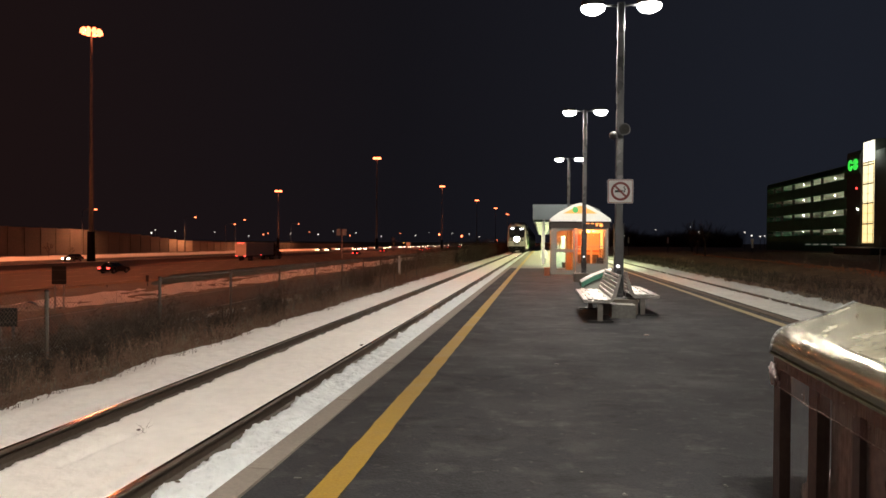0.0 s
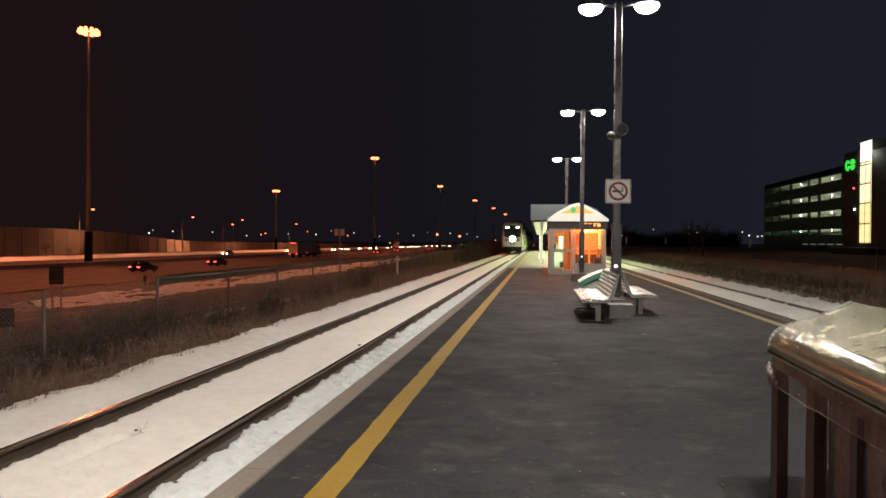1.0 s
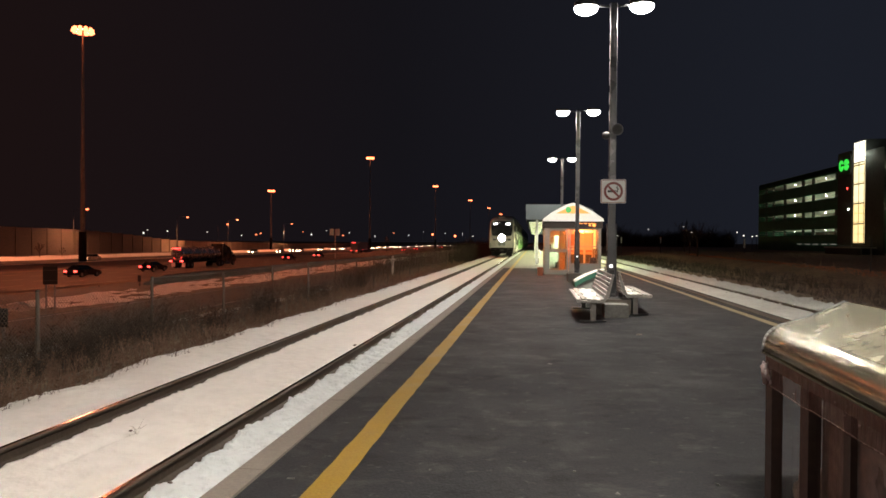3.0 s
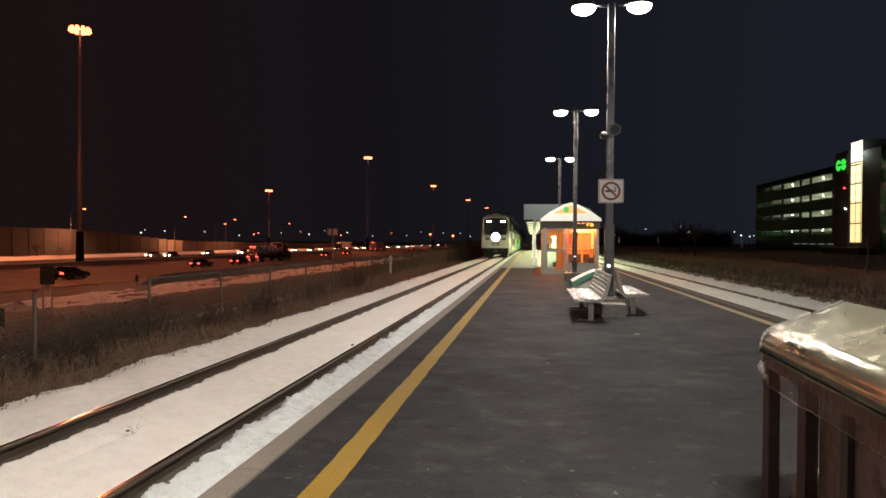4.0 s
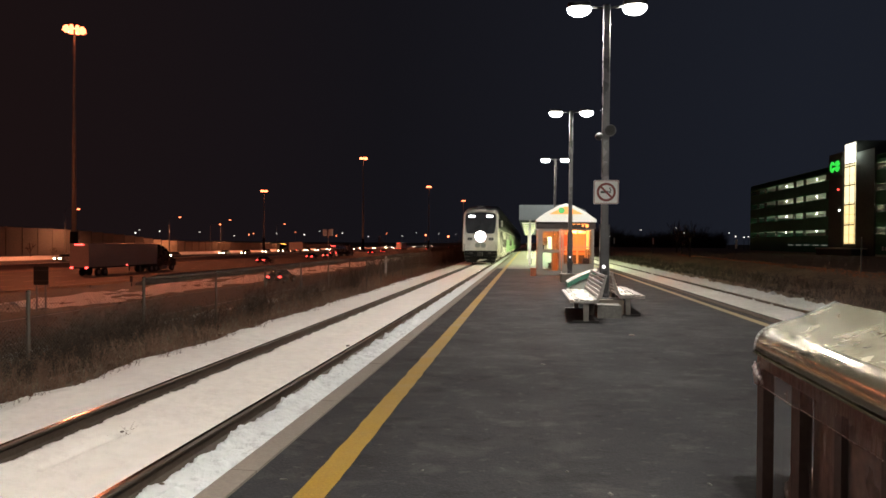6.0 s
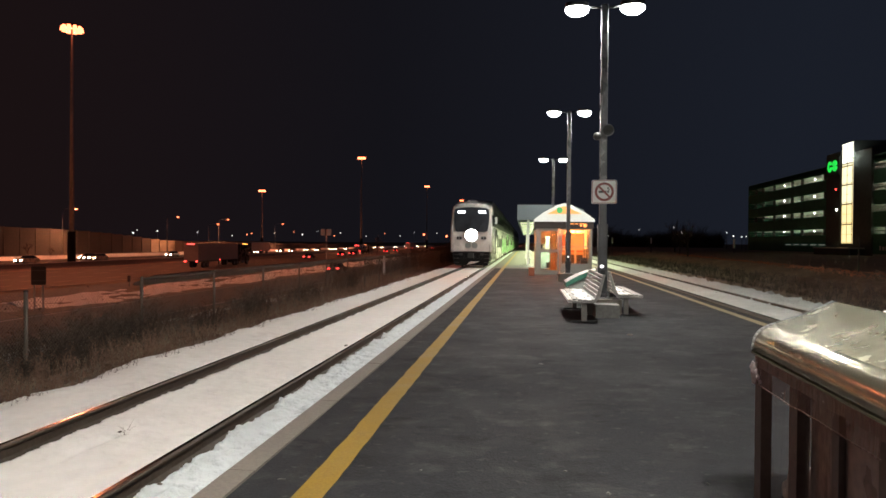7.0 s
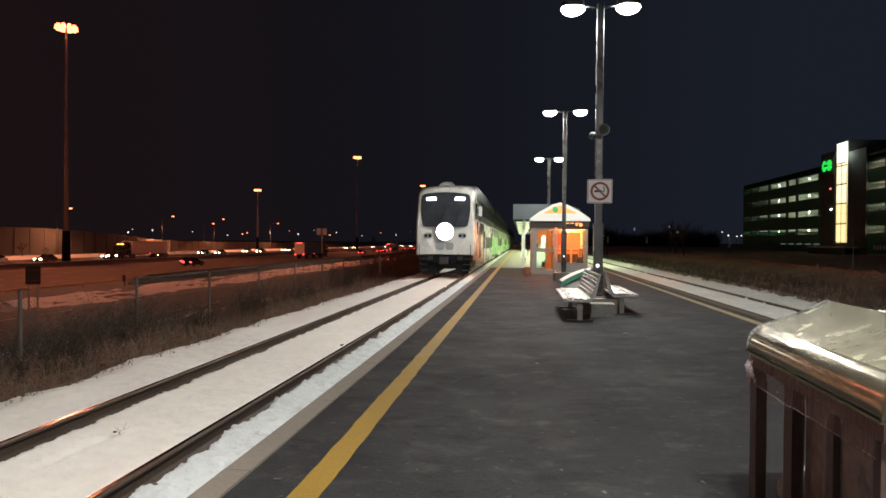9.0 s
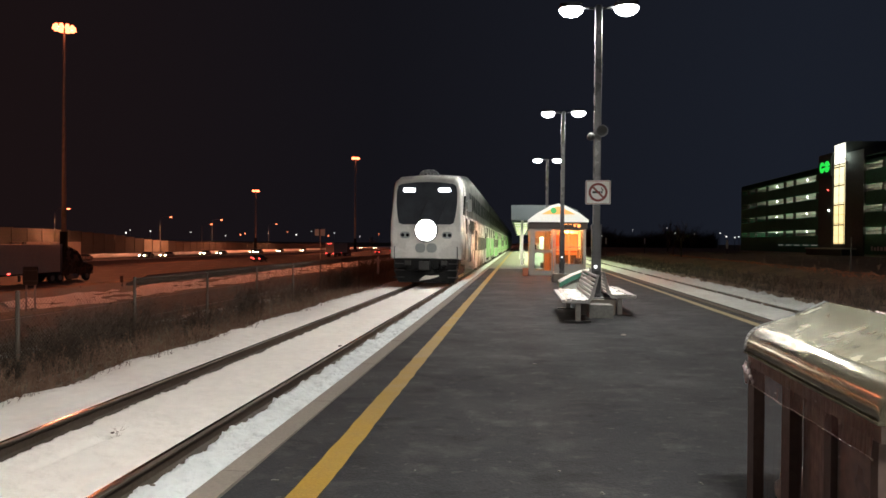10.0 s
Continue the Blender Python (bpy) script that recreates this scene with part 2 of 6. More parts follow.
def loft(bm, loops, cap0=True, cap1=True):
    rings = [[bm.verts.new(p) for p in lp] for lp in loops]
    n = len(rings[0])
    for a, b in zip(rings, rings[1:]):
        for i in range(n):
            f = bm.faces.new((a[i], a[(i + 1) % n], b[(i + 1) % n], b[i]))
            f.smooth = True
    if cap0:
        bm.faces.new(rings[0])
    if cap1:
        bm.faces.new(rings[-1][::-1])


def sheet(xs, ys, height):
    """A sheet over a grid, height(x, y)."""
    bm = bmesh.new()
    g = [[bm.verts.new((x, y, height(x, y))) for x in xs] for y in ys]
    for j in range(len(ys) - 1):
        for i in range(len(xs) - 1):
            bm.faces.new((g[j][i], g[j][i + 1], g[j + 1][i + 1], g[j + 1][i]))
    bm.normal_update()
    return bm


def steps(*runs):
    out = []
    for a, b, n in runs:
        out += [a + (b - a) * i / n for i in range(n)]
    return out + [runs[-1][1]]


def lerp_table(v, table):
    for (a, za), (b, zb) in zip(table, table[1:]):
        if v <= b:
            return za + (zb - za) * max(0.0, (v - a) / (b - a))
    return table[-1][1]

# ---- ground ----
PROFILE = [(-3000, -3.1), (-19, -3.1), (-16, -2.6), (-9.5, -0.85), (-7.4, -0.62), (-6.2, -0.36), (-5.2, -0.30), (9.0, -0.30), (10.5, -0.35), (13, -0.85), (17.5, -0.8), (20.5, -0.12), (22.5, -0.15), (30, -0.3), (3000, -0.2)]


def ground_z(x, y):
    rough = 0.0
    if -60 < x < 55 and not -5.2 < x < 9.2:
        rough = 0.10 * noise.noise((x * 0.6, y * 0.35, 3.1)) * min(1, min(abs(x + 5.2), abs(x - 9.2)) / 2)
    return lerp_table(x, PROFILE) + rough


structure("ground", sheet(steps((-3000, -300, 6), (-300, -40, 26), (-40, 30, 120), (30, 300, 20), (300, 3000, 6)),
                          steps((-200, -10, 20), (-10, 60, 120), (60, 300, 60), (300, 3500, 12)), ground_z),
          EARTH, "dark frozen winter ground with dead grass", "ground", smooth=True)


def snow_z(x, y, base, lump, fine=0.0):
    return base + lump * (noise.noise((x * 2.2, y * 1.6, 0)) + 0.5 * noise.noise((x * 6, y * 5, 4))) + fine * (noise.noise((x * 7, y * 5, 11)) + 0.8 * noise.noise((x * 15, y * 12, 3)))


RZ = -0.15  # railhead height
LEFT_RAILS, RIGHT_RAILS = (-4.40, -2.87), (5.86, 7.40)


def track(name_at, rails, y0, y1):
    for x in rails:
        t = thing("rail", (x, 0, 0), "rusty steel rail with a polished head beside snow", "rail", "rails of the " + name_at, "structure")
        bm = bmesh.new()
        prism(bm, [(-0.07, RZ - 0.17), (0.07, RZ - 0.17), (0.07, RZ - 0.15), (0.012, RZ - 0.12), (0.012, RZ - 0.045), (0.036, RZ - 0.03), (0.036, RZ - 0.012), (0.03, RZ - 0.004), (-0.03, RZ - 0.004), (-0.036, RZ - 0.012), (-0.036, RZ - 0.03), (-0.012, RZ - 0.045), (-0.012, RZ - 0.12), (-0.07, RZ - 0.15)], y0, y1)
        part("rail_body", bm, RAIL, t)
        part("railhead", boxes((-0.033, 0.004, y0, y1, RZ - 0.005, RZ)), RAILHEAD, t, "polished running surface")
    structure("trackbed_" + name_at, boxes((rails[0] - 0.5, rails[1] + 0.5, y0, y1, -0.6, RZ - 0.16)), BALLAST, "dark gravel ballast under the rails", "ballast")


track("near", LEFT_RAILS, -12, 420)
track("far", RIGHT_RAILS, -12, 420)


def snow_strip(name, x0, x1, base, lump, label, nx=14, mat=SNOW, edge=0.05, fine=0.0, drift=0.0, crust=0.0):
    ys = steps((-10, 2, 40), (2, 14, 480), (14, 30, 160), (30, 90, 200), (90, 420, 110))
    xs = [x0 + (x1 - x0) * i / nx for i in range(nx + 1)]
    bm = bmesh.new()
    rows = []
    for y in ys:
        a = x0 + edge * noise.noise((x0, y * 3.1, 1)) + edge * 0.6 * noise.noise((x0, y * 9, 2)) + edge * 0.6 * noise.noise((x0, y * 31, 5))
        b = x1 + edge * noise.noise((x1, y * 3.1, 1)) + edge * 0.6 * noise.noise((x1, y * 9, 2)) + edge * 0.6 * noise.noise((x1, y * 31, 5))
        a += drift * (noise.noise((x0, y * 0.55, 21)) + 0.6 * noise.noise((x0, y * 1.7, 22)) + 0.45 * noise.noise((x0, y * 6.0, 23)) + 0.3 * noise.noise((x0, y * 17.0, 24)))
        row = []
        for i in range(nx + 1):
            f = i / nx
            x = a + (b - a) * f
            z = snow_z(x, y, base, lump, fine)
            near_edge = max(0.0, 1 - min(x - a, b - x) / 0.22)
            z += crust * near_edge * (0.6 + noise.noise((x * 14, y * 11, 31)) + 0.7 * noise.noise((x * 31, y * 26, 32)))
            if 4.6 < y < 5.75:
                z -= 0.035 * math.exp(-((x + 3.72 + 0.06 * (5.75 - y) + 0.03 * noise.noise((y * 3, 2, 6))) / 0.05) ** 2) * min(1, (y - 4.6) * 2)
            if drift:
                z -= 0.13 * max(0.0, 1 - (x - a) / 0.6) ** 1.5
            if i in (0, nx):
                z = base - 0.16
            row.append(bm.verts.new((x, y, z)))
        rows.append(row)
    for r, s in zip(rows, rows[1:]):
        for i in range(nx):
            bm.faces.new((r[i], r[i + 1], s[i + 1], s[i]))
    return structure(name, bm, mat, label, "snow", smooth=True, kind="stuff")


snow_strip("snow_between_rails", LEFT_RAILS[0] + 0.24, LEFT_RAILS[1] - 0.02, RZ - 0.045, 0.012, "smooth packed snow between the rails", 30, edge=0.045, crust=0.016)
snow_strip("snow_beside_platform", LEFT_RAILS[1] + 0.16, -2.05, RZ - 0.03, 0.05, "lumpy snow between rail and platform", 16, LUMPSNOW, edge=0.05, fine=0.035)
snow_strip("snow_verge", -6.0, LEFT_RAILS[0] - 0.02, RZ - 0.05, 0.03, "snow verge beside the track and the brush", 22, edge=0.05, drift=0.24, crust=0.03)
snow_strip("snow_between_rails", RIGHT_RAILS[0] + 0.13, RIGHT_RAILS[1] - 0.03, RZ - 0.05, 0.015, "packed grey snow between the rails", mat=SNOW_DIRTY, edge=0.03)
snow_strip("snow_beside_platform", 5.22, RIGHT_RAILS[0] - 0.1, RZ - 0.08, 0.03, "dark thawed grit between rail and platform", 6, GRIT)
snow_strip("snow_verge", RIGHT_RAILS[1] + 0.05, 8.75, RZ - 0.01, 0.11, "lumpy snow bank beside the far track", 18, BANKSNOW, edge=0.20, fine=0.07)

# ---- platform ----
PX0, PX1, PY0, PY1 = -2.03, 5.22, -14, 330


def platform_z(x, y):
    return 0.006 * noise.noise((x * 0.5, y * 0.4, 7)) + 0.002 * noise.noise((x * 4, y * 4, 9)) - 0.004


structure("platform", sheet(steps((-1.84, 5.04, 70)), steps((PY0, 0, 30), (0, 40, 260), (40, PY1, 60)), platform_z), ASPHALT,
          "worn dark asphalt station platform with pale scuffs", "platform", smooth=True)
PALEPLAT = material("pale_concrete_lit_platform", (0.22, 0.215, 0.20), 0.85, grain=20, amount=0.3, stain=0.7, bump=0.3, spec=0.2)
# Canopy light on the asphalt is put in as a paler sheet.
structure("platform_lit_sheet", sheet(steps((-1.835, 5.035, 20)), steps((41.5, PY1, 80)), lambda x, y: platform_z(x, y) + 0.006), PALEPLAT, "paler platform sheet standing for the canopy light", "platform", smooth=True)
structure("platform_foundation", boxes((-1.98, 5.17, PY0, PY1, -0.6, -0.03)), CONCRETE, "concrete body under the platform", "platform")
y = PY0
kerb = thing("platform_kerb", (0, 0, 0), "pale concrete edge slabs along the platform", "kerb", kind="structure")
ks = {}
# The right kerb is a darker brown than the left.
DARKKERB = material("dark_brown_kerb", (0.080, 0.066, 0.050), 0.8, grain=40, amount=0.3, stain=0.8, bump=0.2, spec=0.2)
for side, (a, b) in (("l", (PX0, -1.842)), ("r", (5.042, PX1))):
    ks[side] = tag_mesh("kerb_slab", boxes((a, b, 0.006, 2.06, -0.22, 0.012)), CONCRETE if side == "l" else DARKKERB, 0.008)
for side in ("l", "r"):
    for i in range(60):
        k = new("kerb_slab", ks[side])
        k.parent, k.location = kerb, (0, -4 + i * 2.066 + 0.17, 0.002 * math.sin(i * 7.3))
    part("kerb_far", boxes(((PX0, -1.842) if side == "l" else (5.042, PX1)) + (120.2, PY1, -0.22, 0.01)), CONCRETE if side == "l" else DARKKERB, kerb)
PALEYELLOW = material("worn_pale_yellow_paint", (0.24, 0.19, 0.095), 0.7, grain=40, amount=0.35, stain=2.5, bump=0.2)
for x0, x1 in ((-1.43, -1.235), (4.62, 4.81)):
    bm = bmesh.new()
    ys = steps((PY0, 0, 14), (0, 30, 240), (30, PY1, 60))
    rows = [[bm.verts.new((x0 + 0.012 * noise.noise((x0, v * 4, 0)), v, platform_z(x0, v) + 0.012)), bm.verts.new((x1 + 0.012 * noise.noise((x1, v * 4, 0)), v, platform_z(x1, v) + 0.012))] for v in ys]
    for r, s in zip(rows, rows[1:]):
        bm.faces.new((r[0], r[1], s[1], s[0]))
    structure("yellow_line", bm, YELLOW if x0 < 0 else PALEYELLOW, "worn yellow safety line painted along the platform", "line")

# ---- highway ----
for nm, a, b, lab in (("road_highway", -71, -45, "wide damp highway asphalt with salt streaks"), ("road_ramp", -29.6, -21.5, "salted slip road beside the highway"), ("road_far_lanes", -106, -86, "far lanes of the highway")):
    structure(nm, sheet(steps((a, b, 8)), steps((-200, 400, 60), (400, 3000, 8)), lambda x, y: -3.03), ROAD, lab, "road")
LINE = material("worn_road_line_paint", (0.19, 0.185, 0.18), 0.6, grain=6, amount=0.3)
for x in (-70.3, -45.8, -87, -105, -28.9, -22.3):
    structure("road_line", boxes((x - 0.09, x + 0.09, -150, 900, -3.02, -3.012)), LINE, "white edge line painted on the highway", "line")
dash = tag_mesh("lane_dash", boxes((-0.08, 0.08, 0, 3, -3.02, -3.012)), LINE)
lanes = thing("lane_marking", (0, 0, 0), "broken white lane marking on the highway", "line", kind="structure")
for x in (-49.8, -53.6, -57.4, -61.2, -65.0, -92, -96, -100):
    for i in range(30):
        d = new("lane_dash", dash)
        d.parent, d.location = lanes, (x, 30 + 9 * i, 0)


def lumpy(name, x0, x1, y0, y1, nx, ny, base, lump, mat, label, thr=0.0):
    """A bank of patchy snow that dips below the ground between its lumps."""
    def h(x, y):
        f = min(1.0, 4 * min(x - x0, x1 - x) / (x1 - x0) + 0.05)
        return base - 0.25 + (0.25 + thr + lump * (noise.noise((x * 0.35, y * 0.16, 5)) + 0.7 * noise.noise((x * 1.1, y * 0.7, 2)) + 0.35 * noise.noise((x * 3, y * 2.2, 8)))) * f
    return structure(name, sheet(steps((x0, x1, nx)), steps((y0, y1, ny)), h), mat, label, "snow", smooth=True, kind="stuff")


lumpy("snow_bank", -38.6, -29.8, 41, 260, 40, 450, -3.02, 0.4, SNOW, "ploughed snow bank beside the slip road", 0.0)
lumpy("snow_patches", -43.5, -30.0, -20, 41, 40, 220, -3.02, 0.34, SLUSH, "thin dirty slush patches on the highway verge", -0.06)
lumpy("snow_median", -85.5, -74.5, -60, 500, 12, 160, -3.02, 0.22, SNOW_DIRTY, "snow on the highway median", 0.15)
lumpy("snow_strip_far", -128, -107, -60, 800, 14, 200, -3.02, 0.25, SNOW, "clean snow strip beyond the far lanes", 0.25)
lumpy("snow_shoulder", -21.3, -17, -20, 160, 10, 200, -3.0, 0.30, SNOW_DIRTY, "patchy snow on the slip road shoulder", -0.05)
lumpy("snow_patch_east", 12.5, 18.5, 12, 120, 16, 160, -0.86, 0.22, SNOW_DIRTY, "patchy snow on the field beyond the tracks", -0.18)
bm = bmesh.new()
prism(bm, [(-73.6, -3.03), (-72.9, -3.03), (-73.1, -2.75), (-73.18, -2.15), (-73.32, -2.15), (-73.4, -2.75)], -100, 1200)
structure("median_barrier", bm, CONCRETE, "long concrete median barrier with snow along it", "barrier")
structure("snow_on_barrier", boxes((-73.9, -73.45, -100, 900, -3.02, -2.5), (-73.31, -73.19, -100, 900, -2.146, -2.1)), SNOW, "snow caught on the median barrier", "snow", kind="stuff")

# noise wall, in panels that step down
wall = thing("noise_wall", (0, 0, 0), "pale brown concrete highway noise wall, stepping down", "wall", kind="structure")
tops = [(100, 4.9), (150, 4.9), (190, 4.5), (215, 3.4), (240, 1.6), (262, 0.9), (320, 0.5), (420, -0.2), (600, -0.8)]
y = 100.0
while y < 560:
    zt = lerp_table(y, tops)
    # Panels from 234 to 252 m take a paler tone than the rest.
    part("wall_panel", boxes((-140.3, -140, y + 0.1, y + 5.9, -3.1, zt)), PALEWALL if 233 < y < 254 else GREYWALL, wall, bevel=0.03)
    part("wall_post", boxes((-140.45, -139.85, y - 0.2, y + 0.2, -3.1, zt + 0.15)), GREYWALL, wall)
    y += 6.0

# concrete barrier beside the slip road
# Barrier concrete is darkened for the shade on its near side.
BARRIER = material("shaded_barrier_concrete", (0.13, 0.115, 0.10), 0.9, grain=6, amount=0.35, stain=0.6, bump=0.3, spec=0.15)
barrier = thing("concrete_barrier", (-39.5, 0, -3.03), "low concrete barrier in segments beside the slip road, toned as shaded", "barrier", kind="structure")
bm = bmesh.new()
prism(bm, [(-0.3, -0.1), (0.3, -0.1), (0.24, 0.25), (0.12, 0.42), (0.09, 0.86), (-0.09, 0.86), (-0.12, 0.42), (-0.24, 0.25)], 0.02, 3.98)
seg = tag_mesh("segment", bm, BARRIER, 0.015)
for i in range(44):
    p = new("segment", seg)
    p.parent, p.location = barrier, (0.012 * math.sin(i * 5.1), 67.6 + 4 * i, 0.006 * math.sin(i * 3.3))
bm = bmesh.new()
loft(bm, [[(x * k, y, z * h) for x, z in ((-0.3, -0.1), (0.3, -0.1), (0.2, 0.3), (0.09, 0.86), (-0.09, 0.86), (-0.2, 0.3))] for y, k, h in ((64.2, 0.75, 0.25), (65.6, 0.9, 0.55), (67.58, 1.0, 1.0))])
part("end_terminal", bm, BARRIER, barrier, "sloping end of the barrier")
part("marker_board", boxes((-0.16, 0.16, 63.2, 63.24, 0.35, 1.0), (-0.04, 0.04, 63.25, 63.33, -0.1, 0.9)), DARKSTEEL, barrier, "small dark hazard board")

# ---- platform lamps ----
def platform_lamp(y):
    t = thing("platform_lamp", (LAMP_X, y, 0), "tall grey steel twin-head lamp post, lit, on a concrete base", "street lamp", "platform lamps")
    bm = bmesh.new()
    prism(bm, rounded(0.8, 0.8, 0.05, 3), 0.0, 0.34, "z")
    part("base", bm, CONCRETE, t, "pale concrete block", bevel=0.02)
    bm = bmesh.new()
    prism(bm, rounded(0.21, 0.21, 0.022, 6), 0.34, 2.0, "z")
    prism(bm, rounded(0.158, 0.158, 0.018, 6), 2.0, LAMP_Z + 0.02, "z")
    pole = part("pole", bm, POLE, t)
    bm = bmesh.new()
    prism(bm, rounded(0.235, 0.235, 0.05, 6), 1.93, 2.03, "z")
    part("collar", bm, POLE, pole, "square steel collar", bevel=0.008)
    part("hand_hole", boxes((-0.05, 0.05, -0.111, -0.1, 0.75, 0.98)), DARKSTEEL, pole, bevel=0.003)
    part("foot_plate", boxes((-0.17, 0.17, -0.17, 0.17, 0.34, 0.37)), STEEL, t, bevel=0.006)
    for s in (-1, 1):
        bm = bmesh.new()
        tube(bm, (0, 0, LAMP_Z - 0.05), (s * 0.42, 0, LAMP_Z), 0.03, 0.03, 8)
        part("arm", bm, POLE, t)
        bm = bmesh.new()
        prism(bm, rounded(0.52, 0.34, 0.12, 5, s * 0.62, 0), LAMP_Z - 0.03, LAMP_Z + 0.07, "z")
        head = part("lamp_head", bm, DARKSTEEL, t, "dark flat lamp housing", bevel=0.02)
        # Lens bulges below the flat head to give the lamp's bloom a shape.
        bm = bmesh.new()
        bmesh.ops.create_uvsphere(bm, u_segments=18, v_segments=10, radius=1.0, matrix=Matrix.Translation((s * 0.62, 0, LAMP_Z - 0.05)) @ Matrix.Diagonal((0.27, 0.19, 0.17, 1)))
        for v in bm.verts:
            v.co.z = min(v.co.z, LAMP_Z - 0.028)
        part("lens", bm, LAMPGLOW, head, "glowing white lens, deepened to include its glare", smooth=True)
    return t


for y in PLAT_LAMPS:
    platform_lamp(y)


# ---- high masts ----
def high_mast(x, y, h=42.6, z0=-3.05):
    t = thing("high_mast_lamp", (x, y, z0), "tall tapered high-mast highway lamp with orange sodium lights", "street lamp", "high masts")
    bm = bmesh.new()
    tube(bm, (0, 0, 0), (0, 0, 6.0), 0.72, 0.62, 12)
    part("mast_base", bm, MASTSHADE, t, "thick mast foot in an unlit dark tone")
    bm = bmesh.new()
    tube(bm, (0, 0, 5.9), (0, 0, h), 0.40, 0.16, 12)
    part("mast", bm, MASTSTEEL, t, "tapered galvanised steel mast")
    bm = bmesh.new()
    tube(bm, (0, 0, h - 0.1), (0, 0, h + 0.25), 1.3, 1.3, 16)
    part("ring", bm, MASTSHADE, t)
    for i in range(10):
        a = i * math.pi / 5
        bm = bmesh.new()
        tube(bm, (1.5 * math.cos(a), 1.5 * math.sin(a), h - 0.9), (1.5 * math.cos(a), 1.5 * math.sin(a), h - 0.1), 0.42, 0.26, 8)
        part("luminaire", bm, SODIUMGLOW, t, "glowing orange lamp")
    return t


for x, y in MASTS:
    high_mast(x, y)
high_mast(-130, 321, 29.8)
# Added mast out of view, holding the extra truck light.
high_mast(-42, -40)


# ---- cobra-head road lamps beyond the wall ----
def road_lamp(x, y, z):
    t = thing("street_lamp", (x, y, -3.1), "slim grey road lamp with an orange cobra head, lit", "street lamp", "road lamps")
    h = z + 3.1
    bm = bmesh.new()
    tube(bm, (-1.3, 0, 0), (-1.3, 0, h - 0.9), 0.13, 0.08, 8)
    part("pole", bm, STEEL, t)
    bm = bmesh.new()
    bend = [(-1.3, h - 1.0), (-1.15, h - 0.55), (-0.7, h - 0.2), (0.4, h - 0.02), (2.8, h + 0.08)]
    for p, q in zip(bend, bend[1:]):
        tube(bm, (p[0], 0, p[1]), (q[0], 0, q[1]), 0.05, 0.045, 8)
    part("arm", bm, STEEL, t, "long curved arm")
    bm = bmesh.new()
    prism(bm, rounded(0.9, 0.4, 0.15, 4, 3.1, 0), h, h + 0.2, "z")
    hd = part("lamp_head", bm, DARKSTEEL, t, bevel=0.03)
    bm = bmesh.new()
    prism(bm, rounded(0.8, 0.5, 0.15, 4, 3.15, 0), h - 0.35, h - 0.005, "z")
    part("lens", bm, SODIUMGLOW, hd, "glowing orange lens", bevel=0.05)
    return t


for x, y, z in COBRAS:
    road_lamp(x, y, z)

# ---- train ----
TRACK_X = (LEFT_RAILS[0] + LEFT_RAILS[1]) / 2
CAR = 25.2


def car_outline(w, top, z0=0.45, zs=2.5, sh=0.0):
    """Rounded section of a double-deck car; sh squares the shoulders towards the nose."""
    r = [(w, z0), (w, zs), (w - 0.02, zs + 0.35), (w * (0.94 + 0.01 * sh), top - 0.55 + 0.03 * sh), (w * (0.885 + 0.025 * sh), top - 0.25), (w * (0.775 - 0.015 * sh), top - 0.07), (w * 0.35, top - 0.012), (0.0, top)]
    return r + [(-x, z) for x, z in r[-2::-1]]


def paint_upper(bm, y0):
    """The upper deck behind the white nose takes the second paint."""
    for f in bm.faces:
        c = f.calc_center_median()
        f.material_index = 1 if c.z > 2.86 and c.y > y0 else 0


def rake(z):
    return max(0.0, z - 2.3) * 0.16


def side_panel(bm, y0, y1, z0, z1, side, off=0.008, w=1.45, r=0.06):
    """A rounded panel, a little proud of the car's side."""
    pts = rounded(y1 - y0, z1 - z0, r, 4, (y0 + y1) / 2, (z0 + z1) / 2)
    x = side * w
    prism(bm, pts, x - side * 0.02, x + side * off, "x")


def slant_panel(bm, y0, y1, z0, z1, side, off):
    """A panel on the slightly leaning upper side of a car."""
    def x_at(z):
        return 1.43 - (z - 2.85) * 0.0427
    a = [bm.verts.new((side * (x_at(z) + off), y, z)) for y, z in ((y0, z0), (y1, z0), (y1, z1), (y0, z1))]
    b = [bm.verts.new((side * (x_at(z) - 0.03), y, z)) for y, z in ((y0, z0), (y1, z0), (y1, z1), (y0, z1))]
    bm.faces.new(a)
    bm.faces.new(b[::-1])
    for i in range(4):
        bm.faces.new((a[i], a[(i + 1) % 4], b[(i + 1) % 4], b[i]))


def bogie(parent, y):
    bm = bmesh.new()
    box(bm, -1.15, 1.15, y - 1.6, y + 1.6, 0.45, 0.72)
    for s in (-1, 1):
        box(bm, s * 1.0 - 0.1, s * 1.0 + 0.1, y - 1.7, y + 1.7, 0.35, 0.66)
    b = part("bogie", bm, BLACK, parent, "black bogie frame", bevel=0.03)
    for dy in (-1.2, 1.2):
        for s in (-1, 1):
            bm = bmesh.new()
            tube(bm, (s * 0.70, y + dy, 0.46), (s * 0.83, y + dy, 0.46), 0.46, 0.46, 20)
            part("wheel", bm, RAIL, b, "worn steel wheel")


